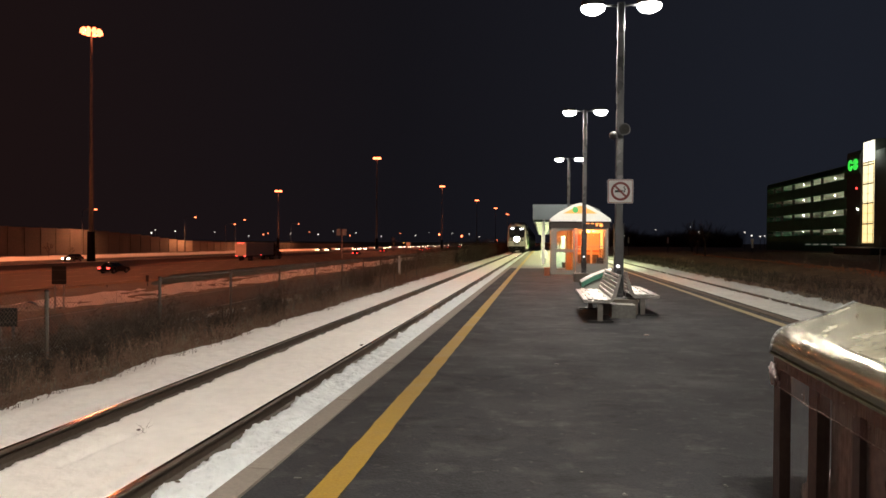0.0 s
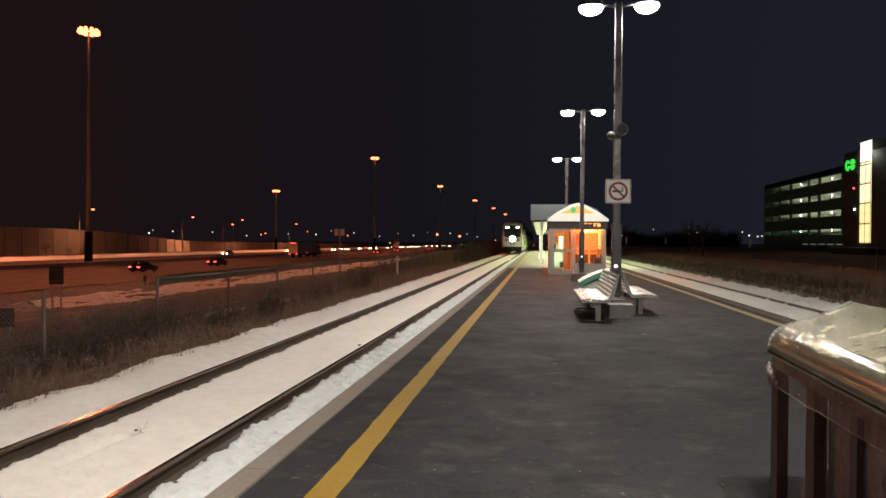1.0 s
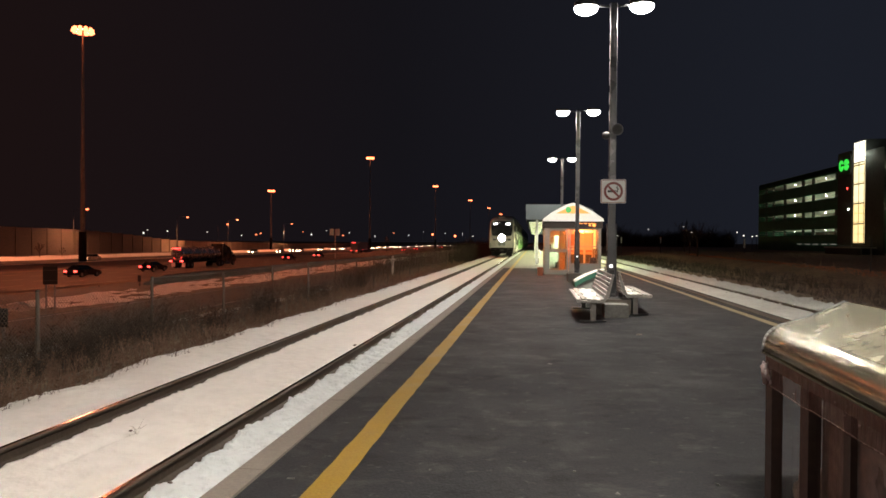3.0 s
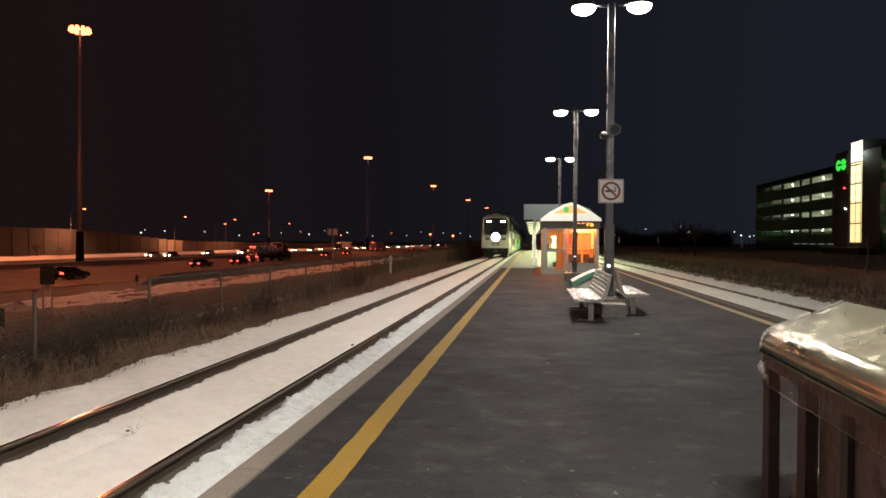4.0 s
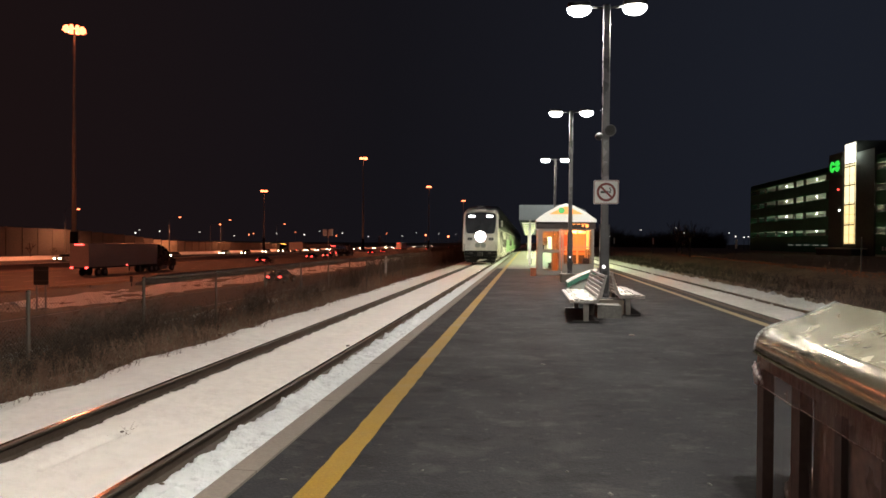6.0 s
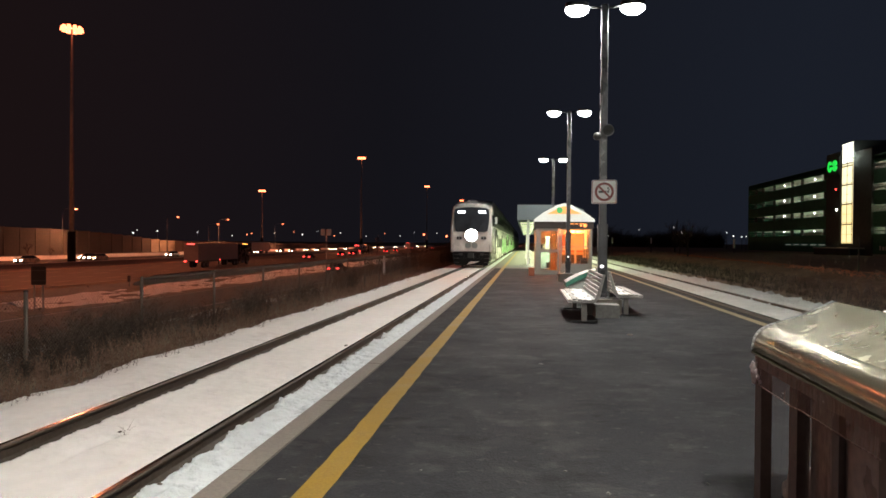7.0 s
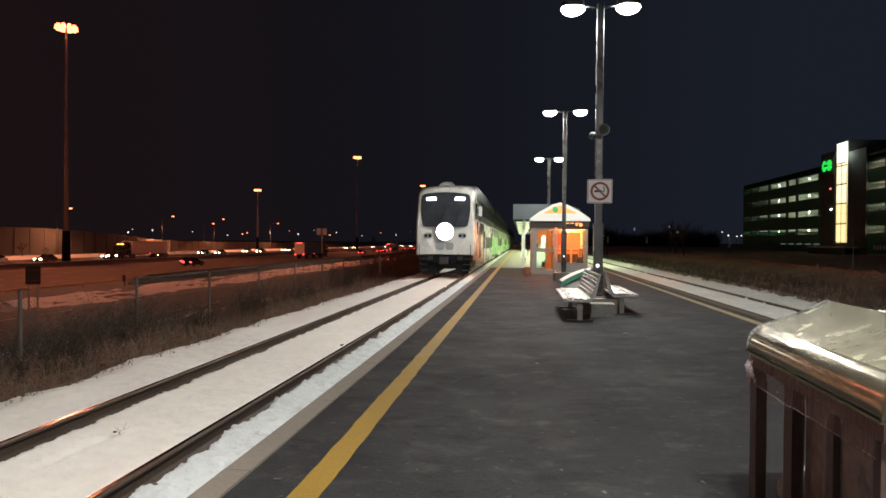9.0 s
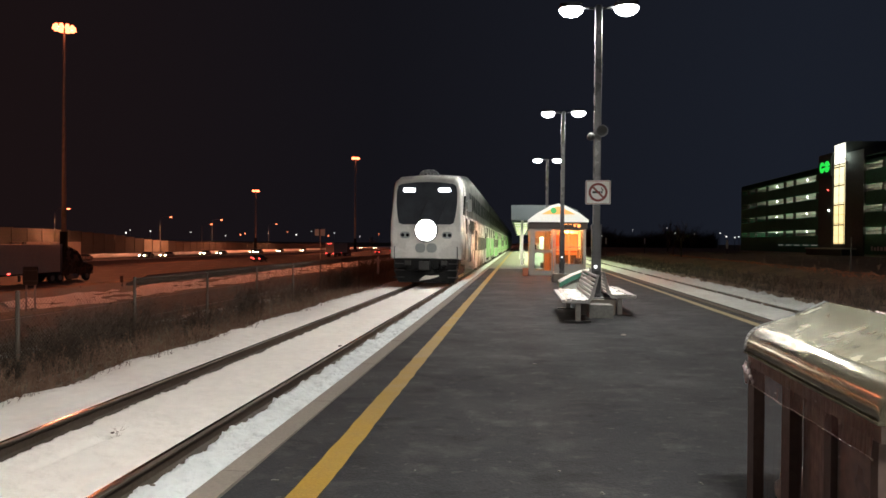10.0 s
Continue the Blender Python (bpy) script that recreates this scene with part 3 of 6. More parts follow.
def coach_sides(t, y0, y1, cab):
    for s in (1, -1):
        y = y0 + (4.4 if cab else 0.9)
        while y < y1 - 1.6:
            bm = bmesh.new()
            slant_panel(bm, y, y + 1.28, 3.22, 3.98, s, 0.014)
            part("upper_window", bm, SIDEGLASS, t, "dark tinted upper window")
            y += 1.46
        y = y0 + 9.7
        while y < y1 - 8.4:
            bm = bmesh.new()
            side_panel(bm, y, y + 1.3, 1.31, 2.03, s, 0.012, 1.45)
            part("lower_window", bm, WINDOWLIT, t, "dim lower window")
            y += 1.55
        for y in (y0 + (3.75 if cab else 0.9), y0 + 5.2, y1 - 5.9, y1 - 2.3):
            bm = bmesh.new()
            side_panel(bm, y, y + 1.35, 2.12, 2.74, s, 0.012, 1.449)
            part("middle_window", bm, SIDEGLASS, t, "dark middle-deck window")
        bands = [(y1 - 6.4, y1 - 0.7, 0.72, 2.06)]
        if not cab:
            bands += [(y0 + 0.7, y0 + 6.6, 0.72, 2.06), (y0 + 9.4, y1 - 8.4, 0.5, 1.24), (y0 + 9.4, y1 - 8.4, 2.1, 2.72)]
        for a, b, za, zb in bands:
            bm = bmesh.new()
            side_panel(bm, a, b, za, zb, s, 0.006)
            part("green_panel", bm, GREEN, t, "bright green livery panel")
        bm = bmesh.new()
        side_panel(bm, y0 + 9.0, y1 - 8.2, 2.78, 2.84, s, 0.008, 1.43)
        part("drip_rail", bm, STEEL, t, "thin steel drip rail")
        for yd in (y0 + 7.2, y1 - 8.2):
            bm = bmesh.new()
            side_panel(bm, yd, yd + 1.5, 0.5, 2.66, s, 0.014)
            d = part("door", bm, WHITE, t, "pale double door")
            bm = bmesh.new()
            for q in (0.16, 0.86):
                side_panel(bm, yd + q, yd + q + 0.48, 1.35, 2.35, s, 0.022)
            part("door_window", bm, SIDEGLASS, d)
            x0, x1 = sorted((s * 1.44, s * 1.468))
            # Seam, plus a black strip drawn for the gap in shadow.
            part("door_seam", boxes((x0, x1, yd + 0.735, yd + 0.765, 0.5, 2.66), (x0, x1, yd - 0.1, yd + 0.0, 0.46, 2.7)), BLACK, d, "dark door seam and black strip for the shaded gap")
            part("door_step", boxes((min(s * 1.40, s * 1.54), max(s * 1.40, s * 1.54), yd, yd + 1.5, 0.40, 0.46)), DARKSTEEL, d, "dark door step", bevel=0.01)


WINDOWLIT = material("lit_train_window", (0.03, 0.035, 0.03), 0.4, glow=(1.0, 0.93, 0.62), power=0.03, bump=0, spec=0.05)
ROOFGREY = material("dark_green_grey_upper_paint", (0.020, 0.025, 0.023), 0.45, grain=20, amount=0.25, bump=0.04)
BODYMETAL = material("dull_white_train_side", (0.80, 0.79, 0.75), 0.28, 0.04, grain=9, amount=0.10, stain=1.3, bump=0.03, vary=0.12)
# Lifted windscreen colour includes reflections and haze on the dark glass.
HAZEGLASS = material("hazed_windscreen", (0.055, 0.06, 0.07), 0.1, grain=3, amount=0.2, bump=0.0)
HORNGREY = material("pale_horn_paint", (0.42, 0.43, 0.43), 0.45, 0.1, grain=30, amount=0.15)
GREYBADGE = material("grey_badge", (0.34, 0.37, 0.36), 0.4, grain=30, amount=0.1)


def cab_car():
    t = thing("cab_car", (TRACK_X, 60, RZ), "white and green double-deck train cab car with blazing headlight", "train")
    bm = bmesh.new()
    loops = []
    for y, w, top, z0 in ((0.0, 1.33, 4.24, 1.14), (0.03, 1.385, 4.31, 1.11), (0.10, 1.42, 4.37, 1.09), (0.3, 1.445, 4.42, 1.07), (0.9, 1.455, 4.47, 1.06), (1.9, 1.45, 4.58, 0.98), (4.2, 1.45, 4.80, 0.90), (5.6, 1.45, 4.90, 0.86), (6.4, 1.45, 4.95, 0.45), (CAR - 6.4, 1.45, 4.97, 0.45), (CAR - 5.6, 1.45, 4.97, 0.88), (CAR - 0.5, 1.45, 4.97, 0.92), (CAR, 1.36, 4.8, 1.0)):
        k = max(0.0, 1 - y / 4.0)
        loops.append([(x, y + rake(z) * k, z) for x, z in car_outline(w, top, z0, sh=max(0.0, 1 - y / 1.6))])
    loft(bm, loops)
    bmesh.ops.subdivide_edges(bm, edges=[e for e in bm.edges if abs(e.verts[0].co.y - e.verts[1].co.y) < 0.01 and e.calc_length() > 0.9], cuts=2)
    paint_upper(bm, 1.9)
    part("body", bm, [BODYMETAL, ROOFGREY], t, "white painted car body with a dark upper deck")
    # windscreen
    half = [(0.94, 2.44), (1.08, 2.50), (1.15, 2.80), (1.205, 3.3), (1.20, 3.75), (1.15, 3.97), (1.0, 4.05), (0.5, 4.11)]
    pts = half + [(0, 4.13)] + [(-x, z) for x, z in half[::-1]]
    bm = bmesh.new()
    a = [bm.verts.new((x, rake(z) - 0.02, z)) for x, z in pts]
    b = [bm.verts.new((x, rake(z) + 0.05, z)) for x, z in pts]
    bm.faces.new(a[::-1])
    for i in range(len(pts)):
        bm.faces.new((a[i], a[(i + 1) % len(pts)], b[(i + 1) % len(pts)], b[i]))
    part("windscreen", bm, HAZEGLASS, t, "large curved dark windscreen")
    bm = bmesh.new()
    for s in (-0.32, 0.45):
        tube(bm, (s, rake(2.55) - 0.045, 2.55), (s + 0.35, rake(3.4) - 0.045, 3.4), 0.012, 0.009, 5)
    part("wiper", bm, BLACK, t, "thin black wipers")
    for s in (-1, 1):
        bm = bmesh.new()
        prism(bm, rounded(0.46, 0.14, 0.03, 3, s * 0.70, 3.80), rake(3.8) - 0.05, rake(3.8), "y")
        ul = part("upper_headlight", bm, MARKER, t, "bright white upper lamp of five cells", bevel=0.01)
        for q in range(1, 5):
            x = s * 0.70 - 0.24 + 0.096 * q
            part("divider", boxes((x - 0.009, x + 0.009, rake(3.8) - 0.056, rake(3.8) - 0.03, 3.735, 3.865)), BLACK, ul)
    # One wide lens replaces the twin lamps, its size including their bloom.
    bm = bmesh.new()
    tube(bm, (0, -0.045, 2.21), (0, 0.03, 2.21), 0.46, 0.47, 28)
    hh = part("headlight_housing", bm, STEEL, t, "round steel headlight housing", bevel=0.012)
    bm = bmesh.new()
    tube(bm, (0, -0.075, 2.21), (0, -0.046, 2.21), 0.36, 0.41, 28)
    part("headlight", bm, HEADLIGHT, hh, "white headlight lens, widened to take in its glare")
    for s in (-1, 1):
        bm = bmesh.new()
        prism(bm, rounded(0.40, 0.26, 0.12, 6, s * 0.83, 2.02), -0.02, 0.05, "y")
        ml = part("marker_lamp_pod", bm, GREYBADGE, t, "grey oval marker lamp pod", bevel=0.01)
        for q in (-0.09, 0.1):
            bm = bmesh.new()
            tube(bm, (s * 0.83 + q, -0.035, 2.02), (s * 0.83 + q, 0, 2.02), 0.07, 0.07, 14)
            part("lens", bm, DARKGLASS, ml)
        bm = bmesh.new()
        prism(bm, rounded(0.40, 0.36, 0.15, 6, s * 0.22, 1.52), -0.012, 0.02, "y")
        part("badge", bm, GREYBADGE, t, "grey oval badge")
    # black end frame, coupler, hoses and plough
    bm = bmesh.new()
    box(bm, -1.28, 1.28, 0.08, 1.2, 0.72, 1.12)
    box(bm, -1.18, 1.18, 0.25, 1.1, 0.30, 0.75)
    part("end_frame", bm, BLACK, t, "black buffer beam", bevel=0.04)
    for s in (-1, 1):
        for k, (z, w) in enumerate(((0.34, 0.42), (0.62, 0.40), (0.88, 0.36))):
            part("step", boxes((s * 1.08 - w / 2, s * 1.08 + w / 2, -0.10 + 0.03 * k, 0.20, z, z + 0.035)), DARKSTEEL, t, "dark steel step", bevel=0.006)
        bm = bmesh.new()
        tube(bm, (s * 1.24, -0.04, 0.5), (s * 1.24, -0.04, 1.55), 0.016, 0.016, 6)
        tube(bm, (s * 1.24, -0.04, 1.55), (s * 1.2, 0.1, 1.58), 0.016, 0.016, 6)
        part("handrail", bm, DARKSTEEL, t)
        part("jumper_box", boxes((s * 0.72 - 0.12, s * 0.72 + 0.12, 0.0, 0.1, 0.84, 1.02)), DARKSTEEL, t, bevel=0.02)
        bm = bmesh.new()
        prev = None
        for i in range(9):
            a = math.pi * i / 8
            q = (s * (0.72 - 0.28 + 0.28 * math.cos(a)), -0.05, 0.86 - 0.22 * math.sin(a))
            if prev:
                tube(bm, prev, q, 0.028, 0.028, 6)
            prev = q
        part("jumper_cable", bm, BLACK, t)
    bm = bmesh.new()
    prism(bm, [(-1.25, 0.62), (1.25, 0.62), (1.1, 0.16), (-1.1, 0.16)], 0.12, 0.3)
    part("pilot_plough", bm, BLACK, t, "black steel pilot", bevel=0.02)
    bm = bmesh.new()
    box(bm, -0.13, 0.13, -0.35, 0.4, 0.72, 0.98)
    box(bm, -0.2, 0.2, -0.5, -0.25, 0.68, 1.0)
    part("coupler", bm, DARKSTEEL, t, "dark knuckle coupler", bevel=0.04)
    bm = bmesh.new()
    prism(bm, [(-0.26, 0.22), (0.18, 0.30), (0.52, 0.41), (0.50, 0.45), (0.2, 0.43), (-0.02, 0.44), (-0.12, 0.38), (-0.24, 0.28)], 0.05, 0.125)
    part("snow_crust", bm, SNOW, t, "snow packed on the pilot", bevel=0.015)
    for s in (-0.62, -0.36, 0.4, 0.66):
        bm = bmesh.new()
        prev = None
        for i in range(7):
            a = math.pi * i / 6
            p = (s + 0.12 * math.cos(a), 0.04 - 0.1 * math.sin(a), 0.86 - 0.30 * math.sin(a))
            if prev:
                tube(bm, prev, p, 0.022, 0.022, 6)
            prev = p
        part("air_hose", bm, BLACK, t)
    bm = bmesh.new()
    for x, z in ((-0.27, 4.48), (-0.14, 4.545), (0.0, 4.565), (0.14, 4.545), (0.27, 4.48)):
        tube(bm, (x, 0.66, z), (x, 0.76, z), 0.072, 0.05, 14)
        tube(bm, (x, 0.76, z), (x * 0.8, 1.2, z - 0.03), 0.045, 0.025, 8)
    rh = part("roof_horn", bm, HORNGREY, t, "pale grey roof air horn cluster")
    bm = bmesh.new()
    arch = [(-0.40, 4.38), (-0.36, 4.52), (-0.22, 4.62), (0.0, 4.65), (0.22, 4.62), (0.36, 4.52), (0.40, 4.38)]
    for p, q in zip(arch, arch[1:]):
        tube(bm, (p[0], 0.80, p[1]), (q[0], 0.80, q[1]), 0.03, 0.03, 6)
    box(bm, -0.42, 0.42, 0.84, 1.0, 4.36, 4.44)
    part("horn_bracket", bm, HORNGREY, rh, "pale arched bracket")
    for s in (-1, 1):
        bm = bmesh.new()
        side_panel(bm, 1.5, 2.1, 2.1, 2.74, s, 0.014, 1.452)
        part("cab_side_window", bm, SIDEGLASS, t)
        if s < 0:
            continue
        bm = bmesh.new()
        prism(bm, rounded(0.16, 0.5, 0.04, 3, s * 1.62, 3.25), 1.28, 1.34, "y")
        tube(bm, (s * 1.38, 1.31, 3.42), (s * 1.6, 1.31, 3.42), 0.015, 0.015, 6)
        tube(bm, (s * 1.38, 1.31, 3.08), (s * 1.6, 1.31, 3.08), 0.015, 0.015, 6)
        part("mirror", bm, WHITE, t, "pale side mirror")
        bm = bmesh.new()
        side_panel(bm, 2.7, 3.45, 0.95, 2.72, s, 0.012, 1.45)
        cd = part("cab_door", bm, WHITE, t, "narrow white cab door")
        bm = bmesh.new()
        side_panel(bm, 2.84, 3.31, 1.75, 2.55, s, 0.02, 1.45)
        part("door_window", bm, SIDEGLASS, cd)
        for q in (2.62, 3.53):
            bm = bmesh.new()
            tube(bm, (s * 1.50, q, 0.9), (s * 1.50, q, 2.3), 0.018, 0.018, 6)
            part("grab_rail", bm, STEEL, t, "steel grab rail")
        bm = bmesh.new()
        prism(bm, [(0.34, 2.84), (1.28, 2.84), (1.28, 3.62), (1.05, 3.62)], s * 1.30, s * 1.462, "x")
        part("quarter_window", bm, SIDEGLASS, t, "dark triangular quarter window")
    coach_sides(t, 0, CAR, True)
    bogie(t, 3.1)
    bogie(t, CAR - 3.1)
    return t


def coach():
    t = thing("coach", (TRACK_X, 90, RZ), "white and green double-deck passenger coach with dark windows", "train", "coaches")
    bm = bmesh.new()
    loops = [[(x, y, z) for x, z in car_outline(w, top, z0)] for y, w, top, z0 in ((0.25, 1.36, 4.8, 1.0), (0.6, 1.45, 4.97, 0.95), (5.6, 1.45, 4.97, 0.9), (6.4, 1.45, 4.97, 0.45), (CAR - 6.4, 1.45, 4.97, 0.45), (CAR - 5.6, 1.45, 4.97, 0.9), (CAR - 0.5, 1.45, 4.97, 0.95), (CAR - 0.15, 1.36, 4.8, 1.0))]
    loft(bm, loops)
    paint_upper(bm, 0.0)
    part("body", bm, [BODYMETAL, ROOFGREY], t, "white painted car body with a dark upper deck")
    part("gangway", boxes((-0.6, 0.6, -0.1, 0.4, 1.0, 3.2)), BLACK, t, "black rubber gangway", bevel=0.04)
    coach_sides(t, 0, CAR, False)
    bogie(t, 3.1)
    bogie(t, CAR - 3.1)
    return t


CAB = cab_car()
COACHES = [coach()]
for _ in range(5):
    COACHES.append(copy_thing(COACHES[0], Matrix.Translation((TRACK_X, 90, RZ))))

TRAIN = [(0, 103.5), (1.4, 90.7), (2.7, 79.2), (3.8, 69.8), (5, 60.3), (5.7, 54.9), (6.8, 46.9), (8, 38.6), (9, 32.1), (10, 26.1)]

# ---- waiting shelter ----
SHELL = material("grey_aluminium_frame", (0.27, 0.26, 0.235), 0.5, 0.3, grain=30, amount=0.12)
BROWNHEAD = material("dark_brown_fascia", (0.03, 0.019, 0.015), 0.5, grain=30, amount=0.2)
CREAM = material("cream_interior_panel", (0.44, 0.36, 0.26), 0.6, grain=12, amount=0.1)
# Gable panel and roundel glow in place of inside light shining through.
ORANGEPANEL = material("orange_gable_panel", (0.85, 0.36, 0.10), 0.5, grain=12, amount=0.1, glow=(1.0, 0.42, 0.12), power=0.55)
GREENLOGO = material("green_roundel", (0.08, 0.45, 0.12), 0.5, glow=(0.1, 0.7, 0.2), power=0.12)
# Faint roof glow is painted in for light through the translucent roof.
OPAL = material("snowy_opal_roof", (0.80, 0.82, 0.78), 0.6, grain=10, amount=0.06, stain=1.0, glow=(1.0, 0.95, 0.80), power=0.05, bump=0.4, dist=0.03)
LED = material("amber_led", (0.3, 0.1, 0.02), 0.5, glow=(1.0, 0.33, 0.08), power=2.5)
HEATER = material("glowing_heater_bar", (0.6, 0.3, 0.1), 0.4, glow=(1.0, 0.45, 0.13), power=2.0)
CLEAR = glass("clear_glass")
# Orange in the dado colour adds to the heater glow indoors.
DADO = material("orange_lit_dado", (0.42, 0.24, 0.12), 0.55, grain=12, amount=0.15)
PALEBOX = material("pale_grit_box", (0.45, 0.46, 0.42), 0.6, grain=20, amount=0.2)
REDBRICK = material("reddish_orange_tone", (0.32, 0.10, 0.05), 0.6, grain=15, amount=0.2)


def frame_panel(parent, name, x0, x1, z0, z1, y, rails, w=0.07, label="grey aluminium frame"):
    """A glazed wall panel: posts, rails and one pane between each two rails."""
    f = part(name, boxes((x0, x0 + w, y - 0.04, y + 0.04, z0, z1)), SHELL, parent, label, bevel=0.006)
    part("stile", boxes((x1 - w, x1, y - 0.04, y + 0.04, z0, z1)), SHELL, f, bevel=0.006)
    for z, h in rails:
        part("cross_rail", boxes((x0 + w, x1 - w, y - 0.037, y + 0.037, z, z + h)), SHELL, f, bevel=0.006)
    for (za, ha), (zb, hb) in zip(rails, rails[1:]):
        g = part("pane", boxes((x0 + w, x1 - w, y - 0.006, y + 0.006, za + ha, zb)), CLEAR, f, "clear glass pane")
        g.visible_shadow = False
    return f


def shelter():
    t = thing("waiting_shelter", (0.5, 33.3, 0), "glazed platform waiting shelter with orange light inside and snowy gable roof", "shelter")
    W, D, H = 2.72, 4.4, 2.29
    part("floor_sill", boxes((-0.02, W + 0.02, -0.05, D + 0.05, 0, 0.05)), CONCRETE, t, "concrete sill")
    frame_panel(t, "door", 0.16, 1.16, 0.05, H, 0, [(0.05, 0.20), (1.12, 0.14), (H - 0.12, 0.12)], 0.10, "grey aluminium door with two panes")
    part("door_jamb", boxes((0.095, 0.157, -0.05, 0.05, 0.05, H)), SHELL, t, bevel=0.006)
    frame_panel(t, "front_window", 1.20, 2.66, 0.05, H, 0, [(0.05, 0.06), (0.52, 0.06), (1.38, 0.05), (H - 0.06, 0.06)], 0.07)
    part("kick_panel", boxes((1.28, 2.58, -0.02, 0.02, 0.11, 0.52)), SHELL, t, "grey lower panel")
    bm = bmesh.new()
    tube(bm, (1.08, -0.09, 0.95), (1.08, -0.09, 1.35), 0.015, 0.015, 6)
    part("door_handle", bm, STEEL, t, "steel pull handle")
    # side walls: turned panels
    for s, x in (("l", 0.03), ("r", W - 0.03)):
        for k in range(3):
            y0 = 0.1 + k * 1.43
            bm = boxes((x - 0.03, x + 0.03, y0, y0 + 0.07, 0.05, H), (x - 0.03, x + 0.03, y0 + 1.33, y0 + 1.4, 0.05, H), (x - 0.028, x + 0.028, y0 + 0.07, y0 + 1.33, 0.05, 0.12), (x - 0.028, x + 0.028, y0 + 0.07, y0 + 1.33, H - 0.06, H), (x - 0.028, x + 0.028, y0 + 0.07, y0 + 1.33, 1.38, 1.43))
            f = part("side_window", bm, SHELL, t, bevel=0.005)
            for za, zb in ((0.12, 1.38), (1.43, H - 0.06)):
                g = part("pane", boxes((x - 0.005, x + 0.005, y0 + 0.07, y0 + 1.33, za, zb)), CLEAR, f)
                g.visible_shadow = False
    part("back_wall", boxes((0.90, W - 0.06, D - 0.08, D, 1.16, H)), CREAM, t, "cream rear wall panel", bevel=0.01)
    part("wall_dado", boxes((0.90, W - 0.06, D - 0.09, D, 0.05, 1.16)), DADO, t, "lower rear wall toned orange for the heater glow", bevel=0.01)
    part("dado_rail", boxes((0.90, W - 0.06, D - 0.13, D - 0.091, 1.10, 1.18)), REDBRICK, t, "reddish rail", bevel=0.01)
    part("notice_board", boxes((0.34, 0.62, D - 0.10, D - 0.061, 1.50, 1.92)), PALEBOX, t, "pale notice board", bevel=0.01)
    part("notice", boxes((0.37, 0.59, D - 0.107, D - 0.101, 1.60, 1.88)), SHELL, t, "grey notice")
    part("timetable_case", boxes((1.32, 1.80, D - 0.15, D - 0.081, 1.30, 2.05)), REDBRICK, t, "reddish timetable case", bevel=0.01)
    for x in (0.92, 1.5, 2.25):
        part("wall_post", boxes((x, x + 0.06, D - 0.14, D - 0.081, 1.19, H)), SHELL, t, bevel=0.005)
    for x in (0.0, W - 0.09):
        part("corner_post", boxes((x, x + 0.09, -0.06, 0.06, 0.05, H)), SHELL, t, "grey corner post", bevel=0.008)
    part("litter_basket", boxes((2.28, 2.62, 1.2, 1.5, 0.05, 0.80), (2.26, 2.64, 1.18, 1.52, 0.80, 0.84)), BROWNHEAD, t, "dark basket inside", bevel=0.02)
    frame_panel(t, "back_window", 0.06, 0.90, 0.05, H, D - 0.04, [(0.05, 0.1), (1.17, 0.08), (H - 0.08, 0.08)], 0.06)
    part("lintel", boxes((0.06, 0.90, D - 0.14, D - 0.082, 1.93, H)), CREAM, t, "cream panel over the rear window", bevel=0.01)
    part("window_post", boxes((0.50, 0.56, D - 0.10, D - 0.081, 1.25, 1.93)), SHELL, t, bevel=0.005)
    part("partition", boxes((1.18, 1.24, 2.9, D - 0.1, 0.05, H)), CREAM, t, "cream inner partition", bevel=0.01)
    part("inner_post", boxes((2.02, 2.12, 1.9, 2.0, 0.05, H)), CREAM, t)
    # fascia, LED sign and roof
    part("fascia", boxes((-0.06, W + 0.06, -0.10, D + 0.06, H, 2.62)), BROWNHEAD, t, "dark brown fascia band", bevel=0.01)
    for x, w in ((1.62, 0.20), (1.88, 0.16), (2.1, 0.22)):
        part("led_sign", boxes((x, x + w, -0.125, -0.10, 2.505, 2.535)), LED, t, "amber display bar")
    for x in (2.17, 2.37):
        bm = bmesh.new()
        tube(bm, (x, -0.14, 2.44), (x, -0.10, 2.44), 0.05 if x < 2.3 else 0.085, 0.05 if x < 2.3 else 0.085, 12)
        part("amber_lamp", bm, LED, t, "small amber lamp")
    bm = bmesh.new()
    pts = [(-0.08, 2.62), (W + 0.10, 2.62), (W + 0.09, 2.74), (W - 0.35, 3.06), (W / 2 + 0.35, 3.42), (W / 2, 3.52), (W / 2 - 0.35, 3.42), (0.35, 3.06), (-0.07, 2.74)]
    prism(bm, pts, -0.22, D + 0.2)
    part("roof", bm, OPAL, t, "snow-covered pale gable roof", bevel=0.03)
    bm = bmesh.new()
    prism(bm, [(0.55, 3.0), (W - 0.55, 3.0), (W / 2 + 0.16, 3.33), (W / 2, 3.37), (W / 2 - 0.16, 3.33)], -0.245, -0.215)
    g = part("gable_panel", bm, ORANGEPANEL, t, "orange gable panel glowing as if backlit")
    bm = bmesh.new()
    tube(bm, (W / 2 - 0.22, -0.262, 3.17), (W / 2 - 0.22, -0.24, 3.17), 0.15, 0.15, 20)
    part("roundel", bm, GREENLOGO, g, "green roundel")
    part("heater", boxes((1.5, 2.6, 2.6, 2.75, 2.14, 2.26)), STEEL, t, "overhead radiant heater", bevel=0.01)
    part("heater_bar", boxes((1.55, 2.55, 2.63, 2.72, 2.11, 2.138)), HEATER, t, "glowing heater bar")
    part("light_tube", boxes((2.44, 2.56, 1.0, 1.06, 1.3, 2.22)), HEATER, t, "bright warm wall lamp")
    bm = bmesh.new()
